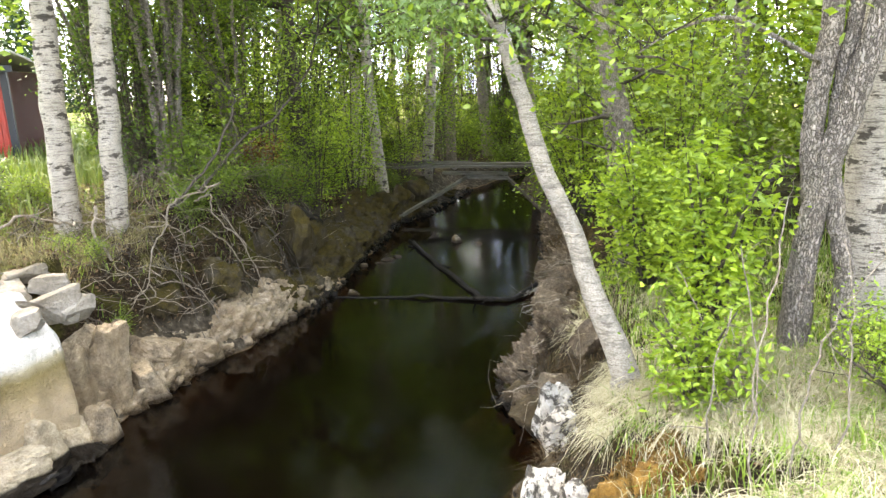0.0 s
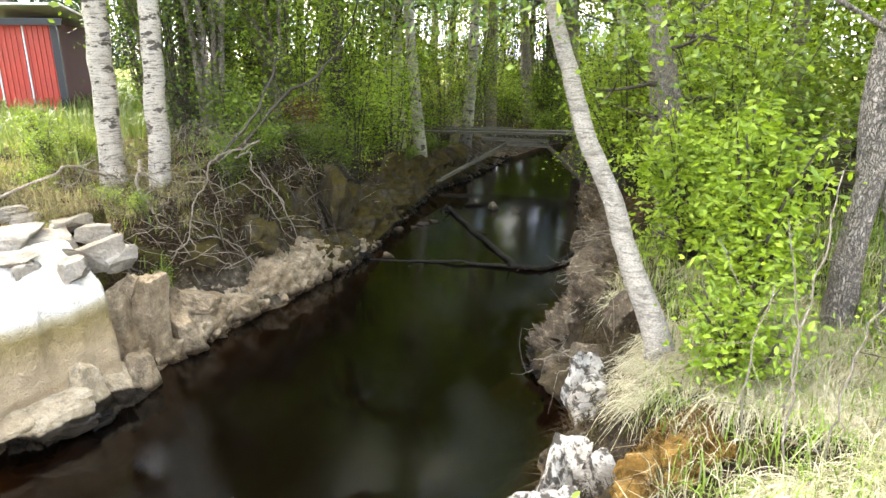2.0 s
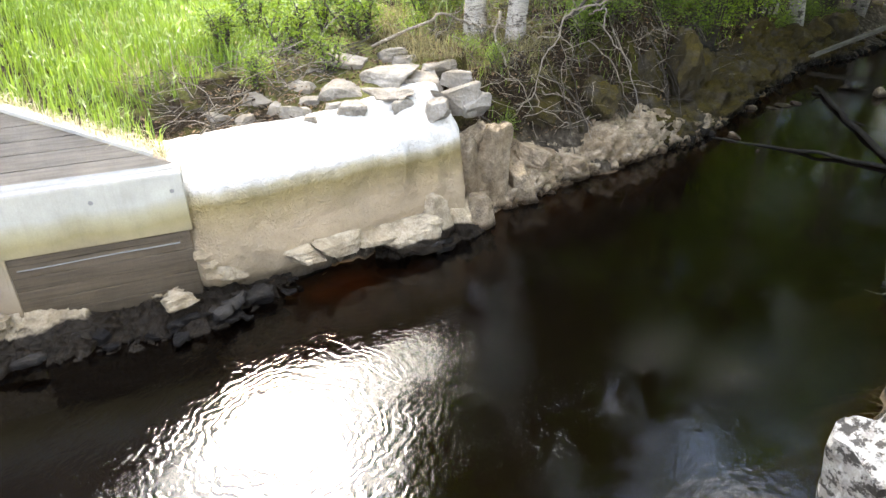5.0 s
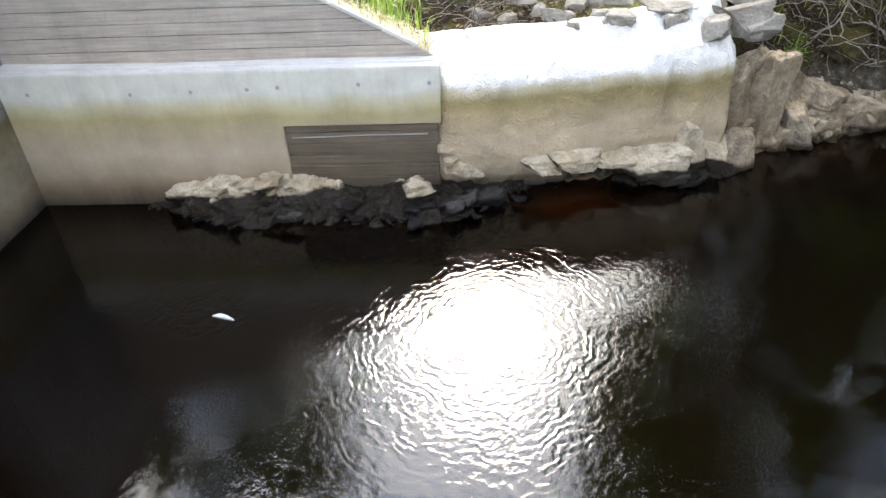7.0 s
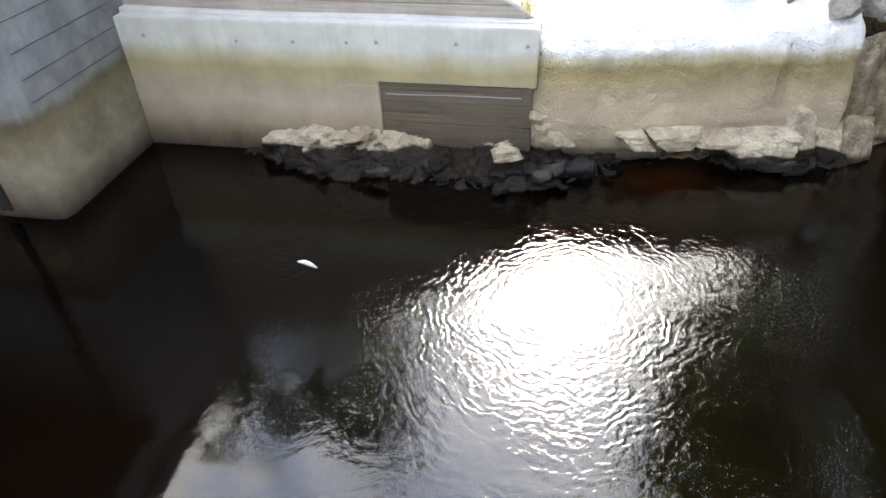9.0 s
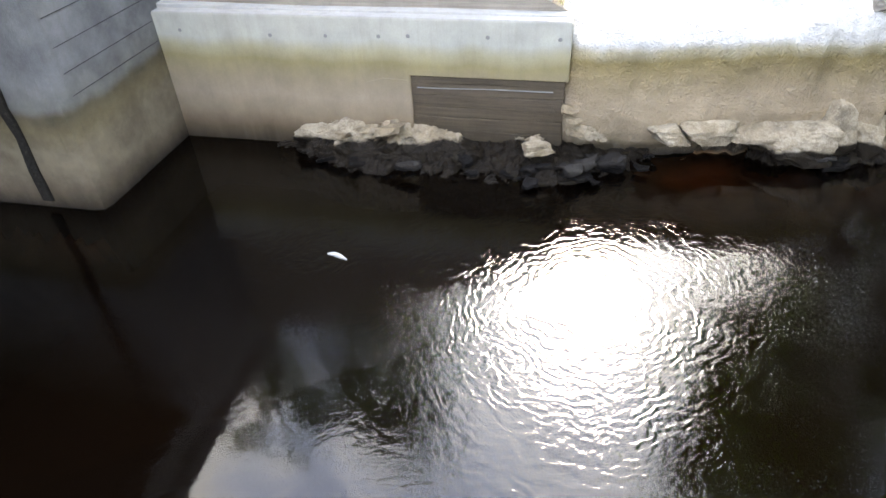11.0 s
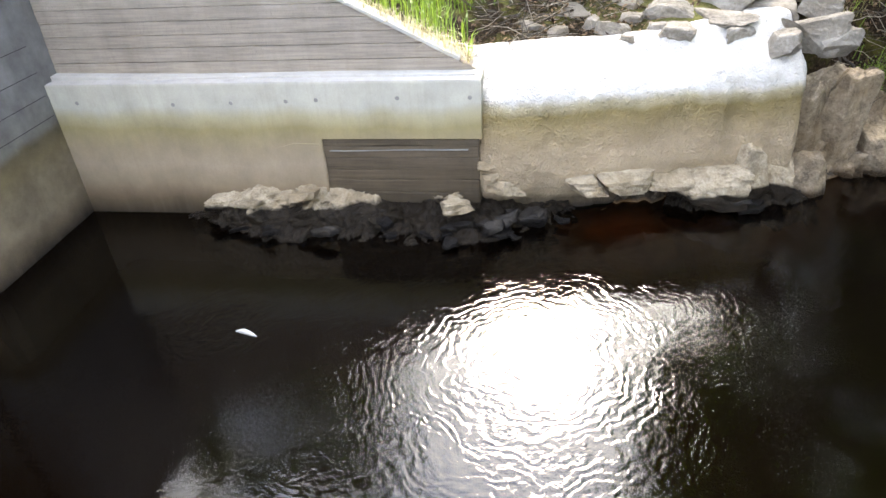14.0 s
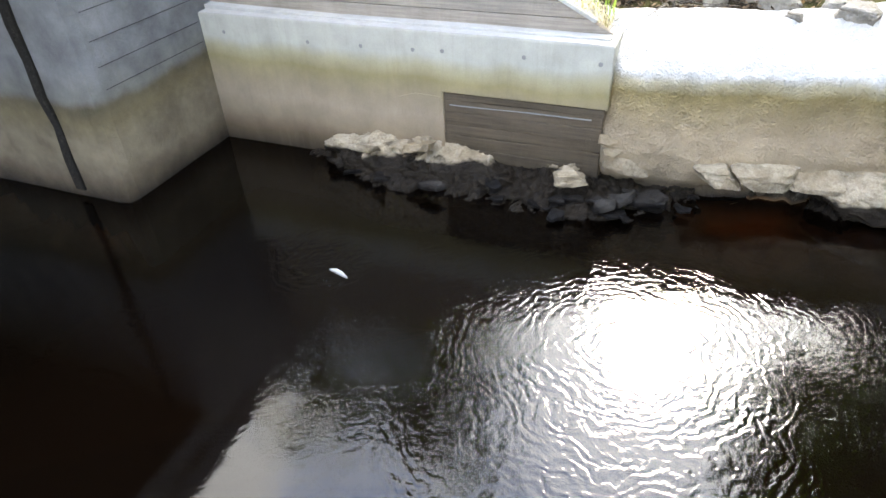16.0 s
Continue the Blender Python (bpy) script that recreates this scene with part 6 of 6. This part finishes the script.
def build_woods():
    def broad(seed, h, bark, leaf, n, size, label):
        rng = np.random.default_rng(seed)
        pts = [(0, 0, -0.2), (rng.normal(0, 0.1), rng.normal(0, 0.1), h * 0.3), (rng.normal(0, 0.25), rng.normal(0, 0.25), h * 0.6), (rng.normal(0, 0.4), rng.normal(0, 0.4), h)]
        return tree("tree", label, (0, 0, -60), smooth_path(pts, [0.16, 0.12, 0.085, 0.02], 5, 0.01, seed), bark, leaf, seed, 34, h * 0.27, n, size, 0.2, 0.34, 0.45, 8, group="trees of the wood")
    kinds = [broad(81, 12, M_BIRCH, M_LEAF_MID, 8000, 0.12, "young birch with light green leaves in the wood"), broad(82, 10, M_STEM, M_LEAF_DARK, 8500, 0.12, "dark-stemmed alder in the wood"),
             broad(83, 12, M_BARK, M_LEAF_MID, 8000, 0.12, "grey-barked leafy tree in the wood")]
    spots = ((-3.2, 14.6, 0.8, 0), (-5.2, 13.2, 0.8, 1), (-1.9, 20.4, 0.9, 0), (-6.8, 17.5, 1.0, 1), (-3.2, 22.6, 1.0, 2), (0.2, 24.2, 0.9, 0), (-1.2, 27, 1.0, 1), (2.2, 28.5, 1.0, 2), (-5.8, 21, 1.0, 0), (-8.6, 23, 1.1, 2), (-4, 30, 1.2, 1),
             (1.0, 33, 1.2, 0), (4.4, 9.0, 0.8, 2), (3.4, 12.4, 0.8, 1), (5.4, 12.2, 0.9, 0), (4.2, 16, 0.9, 2), (6.2, 15.6, 1.0, 1), (3.9, 19.4, 0.9, 0), (6.4, 20, 1.1, 2), (5.2, 24.5, 1.1, 1), (5.6, 30, 1.2, 0), (8.4, 26, 1.2, 2), (7.4, 9.6, 0.9, 1), (8.4, 13.4, 1.1, 0),
             (9.2, 19, 1.2, 1), (3.6, 35, 1.3, 2), (8.2, 6.2, 1.0, 0), (-2.5, 36, 1.3, 0), (10, 32, 1.3, 1), (-7, 31, 1.3, 2))
    spots += ((0.4, 22.6, 1.35, 2), (-0.4, 20.2, 1.25, 0), (-4.2, 12.8, 1.15, 2), (-2.6, 12.6, 1.0, 1), (3.0, 10.2, 1.1, 2), (3.4, 15.4, 1.2, 0), (2.9, 18.6, 1.2, 2), (-1.4, 16.6, 1.1, 0), (1.9, 25.5, 1.4, 2), (3.4, 27.5, 1.5, 0), (0.4, 28.5, 1.4, 1), (-5.0, 11.4, 1.1, 2), (-6.0, 11.9, 1.1, 1))
    rng = np.random.default_rng(90)
    for k, (x, y, s, src) in enumerate(spots):
        copy_thing(kinds[src], pose(x, y, float(ground_z(x, y)) - 0.05, rng.uniform(-4, 4), rng.uniform(-4, 4), rng.uniform(0, 360)) @ Matrix.Scale(s, 4))
    # trees over the road bank, seen mirrored in the water
    for k, (x, y, s, src) in enumerate(((-14.5, 7.8, 0.75, 2), (-15.8, 5.0, 0.75, 0), (-11.5, 2.6, 1.02, 1), (-12.2, 1.3, 0.95, 1), (-12.6, 3.4, 0.95, 2), (-12.3, 0.2, 0.95, 1), (-19, 15, 1.15, 2), (-15, 20, 1.1, 0), (-18.5, 11, 0.85, 1), (-13.5, 19, 1.0, 2))):
        copy_thing(kinds[src], pose(x, y, float(ground_z(x, y)) - 0.05, 0, 0, k * 75) @ Matrix.Scale(s, 4))
    for ob in kinds:
        x, y = ((-2.2, 31.5), (7.8, 30), (-9.5, 27))[kinds.index(ob)]
        ob.matrix_basis = pose(x, y, float(ground_z(x, y)) - 0.05)


def build_spruces():
    rng = np.random.default_rng(95)
    ob = thing("spruce", "dark green spruce at the far edge of the field", "tree", (-52, 61, 2.3), "spruces beyond the field")
    h = 13.0
    v, f = tubes([[((0, 0, -0.2), 0.2), ((0, 0, h * 0.5), 0.12), ((0, 0, h), 0.02)]], 6)
    part("trunk", mesh_of("trunk", v, f, M_STEM), ob)
    c = []
    for k in range(5200):
        t = rng.uniform(0.03, 1) ** 1.3
        r = (1 - t) * 2.9 * math.sqrt(rng.uniform(0.08, 1)) + 0.05
        a = rng.integers(0, 14) / 14 * 6.283 + rng.normal(0, 0.14) + t * 40
        c.append((math.cos(a) * r, math.sin(a) * r, t * h - r * 0.3))
    v, f = leaves(np.array(c), 0.55, rng, 0.35, 0.3, 0.4)
    part("crown", mesh_of("crown", v, f, M_NEEDLE), ob)
    for k in range(22):
        a = radians(28 + k * 1.9)
        d = rng.uniform(72, 92)
        x, y = -math.sin(a) * d, math.cos(a) * d
        copy_thing(ob, pose(x, y, float(ground_z(x, y)) - 0.1, 0, 0, rng.uniform(0, 360)) @ Matrix.Scale(rng.uniform(0.8, 1.3), 4))


def blades(points, length, rng, width=0.006, lean=0.5):
    p = np.asarray(points, float)
    n = len(p)
    a = rng.uniform(0, 6.283, n)
    d = np.stack([np.cos(a), np.sin(a), np.zeros(n)], 1)
    side = np.stack([-np.sin(a), np.cos(a), np.zeros(n)], 1)
    ln = (length * rng.uniform(0.5, 1.3, n))[:, None]
    k = (lean * rng.uniform(0.2, 1.6, n))[:, None]
    w = width * rng.uniform(0.6, 1.4, n)[:, None]
    m = p + d * ln * k * 0.3 + (0, 0, 1) * ln * 0.6
    t = p + d * ln * k + (0, 0, 1) * ln * (1.0 - 0.4 * np.minimum(k, 1.6))
    v = np.stack([p - side * w, p + side * w, m + side * w * 0.8, m - side * w * 0.8, t], 1).reshape(-1, 3)
    b = np.arange(n)[:, None] * 5
    quads = (b + (0, 1, 2, 3)).tolist()
    tris = (b + (3, 2, 4)).tolist()
    return v, quads + tris


def grass(name, label, region, count, length, material, seed, width=0.006, lean=0.5, zmin=0.75, clump=0.5, slope=None):
    rng = np.random.default_rng(seed)
    x0, x1, y0, y1 = region
    x, y = rng.uniform(x0, x1, count * 2), rng.uniform(y0, y1, count * 2)
    dens = value_noise(x, y, 0.55, seed) + 0.6 * value_noise(x, y, 0.2, seed + 1)
    z = ground_z(x, y)
    keep = (dens > rng.uniform(-1.2, 0.9, count * 2) * clump * 2 - 0.4) & (z > zmin)
    edge = np.minimum(np.minimum(x - x0, x1 - x), np.minimum(y - y0, y1 - y))
    keep &= edge + 0.35 * value_noise(x, y, 0.7, seed + 2) > rng.uniform(0, 1, count * 2) * 0.7
    if slope is not None:
        keep &= slope(x, y)
    p = np.stack([x, y, z - 0.01], 1)[keep][:count]
    v, f = blades(p, length, rng, width, lean)
    return tagged(new(name, mesh_of(name, v, f, material)), label, "grass", kind="stuff")


def tussocks(name, label, spots, per, length, material, seed, width=0.003):
    """Clumps of long fine blades that arch over and hang down on the bank."""
    rng = np.random.default_rng(seed)
    c = np.repeat(np.asarray(spots, float), per, axis=0)
    n = len(c)
    main = np.repeat(rng.uniform(1.6, 5.4, len(spots)), per)
    a = main + rng.normal(0, 1.0, n)
    d = np.stack([np.cos(a), np.sin(a), np.zeros(n)], 1)
    side = np.stack([-np.sin(a), np.cos(a), np.zeros(n)], 1)
    ln = (length * rng.uniform(0.55, 1.25, n))[:, None]
    bend = rng.uniform(0.5, 1.25, n)[:, None]
    base = c + rng.normal(0, 0.05, (n, 3)) * (1, 1, 0.1)
    w = width * rng.uniform(0.6, 1.4, n)[:, None]
    rows = []
    for t in (0.0, 0.25, 0.5, 0.75, 1.0):
        p = base + d * ln * bend * (0.35 * t + 0.55 * t * t) + np.array((0, 0, 1)) * ln * (0.85 * t - (0.35 + 0.75 * bend) * t * t)
        k = w * (1 - 0.8 * t)
        rows += [p - side * k, p + side * k]
    v = np.stack(rows, 1).reshape(-1, 3)
    b = np.arange(n)[:, None] * 10
    f = np.concatenate([b + np.array((2 * k, 2 * k + 1, 2 * k + 3, 2 * k + 2)) for k in range(4)])
    return tagged(new(name, mesh_of(name, v, f, material)), label, "grass", kind="stuff")


def build_tussocks():
    rng = np.random.default_rng(230)
    for name, label, count, per, length, mat, seed, x0, x1, y0, y1, lift in (
            ("dry_grass", "pale dry tussocks hanging over the bank edge", 250, 85, 0.32, M_STRAW, 231, 0.8, 2.9, 2.2, 6.6, 0.68),
            ("grass", "fresh green tufts among the dry tussocks", 220, 45, 0.3, M_GRASS, 232, 1.0, 4.2, 2.2, 7.0, 0.9),
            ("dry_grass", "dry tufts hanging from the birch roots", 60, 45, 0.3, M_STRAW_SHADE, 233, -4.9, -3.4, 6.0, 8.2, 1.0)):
        x, y = rng.uniform(x0, x1, count * 4), rng.uniform(y0, y1, count * 4)
        z = ground_z(x, y)
        keep = (z > lift) & (value_noise(x, y, 0.6, seed) > -0.25) & ~((x > 0.9) & (x < 1.6) & (y > 2.8) & (y < 3.65))
        tussocks(name, label, np.stack([x, y, z], 1)[keep][:count], per, length, mat, seed)


def build_grass():
    near = lambda x, y: ~((np.abs(x) < 0.8) & (np.abs(y) < 1.2))
    grass("grass", "fresh green grass on the near bank", (-1.6, 6.5, -4.5, 8.5), 24000, 0.2, M_GRASS, 201, 0.004, 0.7, 0.8, 0.5, near)
    grass("dry_grass", "pale dry tussock grass on the near bank", (0.3, 4.6, 0.6, 7.5), 9000, 0.2, M_STRAW, 202, 0.0025, 1.1, 0.7, 0.6, near)
    grass("grass", "tall green grass on the road bank above the wing wall", (-13, -4.4, -1, 8), 26000, 0.26, M_GRASS, 203, 0.006, 0.45, 1.25, 0.5, lambda x, y: (y < 5.2 - (x + 4.4) * 0.9) & ~((x > -5.6) & (y > 3.3)))
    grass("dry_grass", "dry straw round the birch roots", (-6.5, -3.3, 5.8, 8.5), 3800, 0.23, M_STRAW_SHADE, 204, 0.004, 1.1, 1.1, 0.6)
    grass("dry_grass", "dry roots and straw hanging along the wall top", (-6.2, -4.4, 0.6, 3.1), 2600, 0.14, M_STRAW, 205, 0.003, 1.4, 1.2, 0.8, lambda x, y: ((x + 4.35) * -0.802 + (y - 2.85) * 0.597) < 0.75)
    grass("meadow_grass", "tall meadow grass on the field by the shed", (-22, -4.8, 8, 30), 26000, 0.42, M_MEADOW, 206, 0.012, 0.5, 1.3, 0.6)
    grass("meadow_grass", "sunlit meadow beyond the bushes", (-14, -2.5, 15, 30), 12000, 0.4, M_MEADOW, 207, 0.012, 0.5, 0.8, 0.6)
    grass("grass", "thin grass on the shaded far bank", (-6.0, -1.5, 6.0, 18), 2500, 0.22, M_GRASS, 208, 0.004, 0.8, 0.7, 0.8)
    rng = np.random.default_rng(209)
    x, y = rng.uniform(-5.5, -1.4, 30000), rng.uniform(3.0, 15, 30000)
    z = ground_z(x, y)
    ok = (z > 0.45) & ((x < -4.3) | (y > 5.6))
    v, f = leaves(np.stack([x, y, z + 0.012], 1)[ok], 0.055, rng, 0.55, 1.6)
    tagged(new("leaf_litter", mesh_of("leaf_litter", v, f, M_LITTER)), "brown fallen leaves and bits of bark on the bank", "leaf litter", kind="stuff")
    x, y = rng.uniform(0.7, 4.5, 4000), rng.uniform(2.5, 12, 4000)
    z = ground_z(x, y)
    ok = z > 0.35
    v, f = leaves(np.stack([x, y, z + 0.012], 1)[ok], 0.05, rng, 0.5, 1.6)
    tagged(new("leaf_litter", mesh_of("leaf_litter", v, f, M_LITTER)), "brown fallen leaves on the near bank", "leaf litter", kind="stuff")
    # peat fibres and roots that hang over the steep edges
    for label, table, sign, y0, y1, n in (("dark root fibres hanging over the near bank", RIGHT_EDGE, 1, 2.6, 12, 16000), ("dark root fibres and moss over the shaded bank", LEFT_EDGE, -1, 6.2, 15, 22000)):
        y = rng.uniform(y0, y1, n)
        x = np.interp(y, [q for q, _ in table], [q for _, q in table]) + sign * np.abs(rng.normal(0.15, 0.35, n))
        z = ground_z(x, y)
        ok = (z > (0.12 if sign > 0 else 0.5)) & (value_noise(x, y, 0.3, 31) > -0.35)
        v, f = blades(np.stack([x, y, z + 0.01], 1)[ok], 0.11, rng, 0.003, 1.7)
        tagged(new("root_fibres", mesh_of("root_fibres", v, f, M_FIBRE)), label, "roots", kind="stuff")
    x, y = rng.uniform(0.98, 1.56, 4200), rng.uniform(3.02, 3.54, 4200)
    z = ground_z(x, y) + 0.06
    ok = value_noise(x, y, 0.12, 33) > -0.1
    v, f = blades(np.stack([x, y, z - 0.03], 1)[ok], 0.05, rng, 0.004, 0.9)
    tagged(new("moss_fuzz", mesh_of("moss_fuzz", v, f, M_MOSS)), "orange-brown moss shoots on the hummocks", "moss", kind="stuff")
    # herbs over the stones
    bush_spots = ((-5.0, 6.1, 0.5), (-5.6, 5.6, 0.6), (-5.9, 6.4, 0.6), (-4.9, 5.3, 0.35), (-6.6, 5.8, 0.7), (-5.2, 4.5, 0.35), (-6.1, 4.9, 0.5), (-3.5, 6.75, 0.3), (-3.9, 7.3, 0.28), (-4.4, 7.5, 0.3), (-3.4, 8.7, 0.35), (-3.0, 9.6, 0.3), (-2.7, 10.8, 0.3), (-2.5, 12.2, 0.35), (-5.2, 7.4, 0.4), (-5.6, 8.2, 0.5), (-6.4, 7.6, 0.55), (-6.2, 9.0, 0.5))
    first = bush("herb", "low leafy herb growing between the stones", (-5.4, 6.3, float(ground_z(-5.4, 6.3))), 85, 0.75, 0.4, 9, M_LEAF_MID, 1100, 0.05, True, 0.08, group="herbs on the stony bank")
    for k, (x, y, s) in enumerate(bush_spots):
        copy_thing(first, pose(x, y, float(ground_z(x, y)) - 0.02, 0, 0, k * 53) @ Matrix.Scale(s / 0.6, 4))


build_birches()
build_near_trunks()
build_thicket()
build_branches()
build_bushes()
build_rowans()
build_bracken()
build_brushwood()
build_woods()
build_spruces()
build_grass()
build_tussocks()
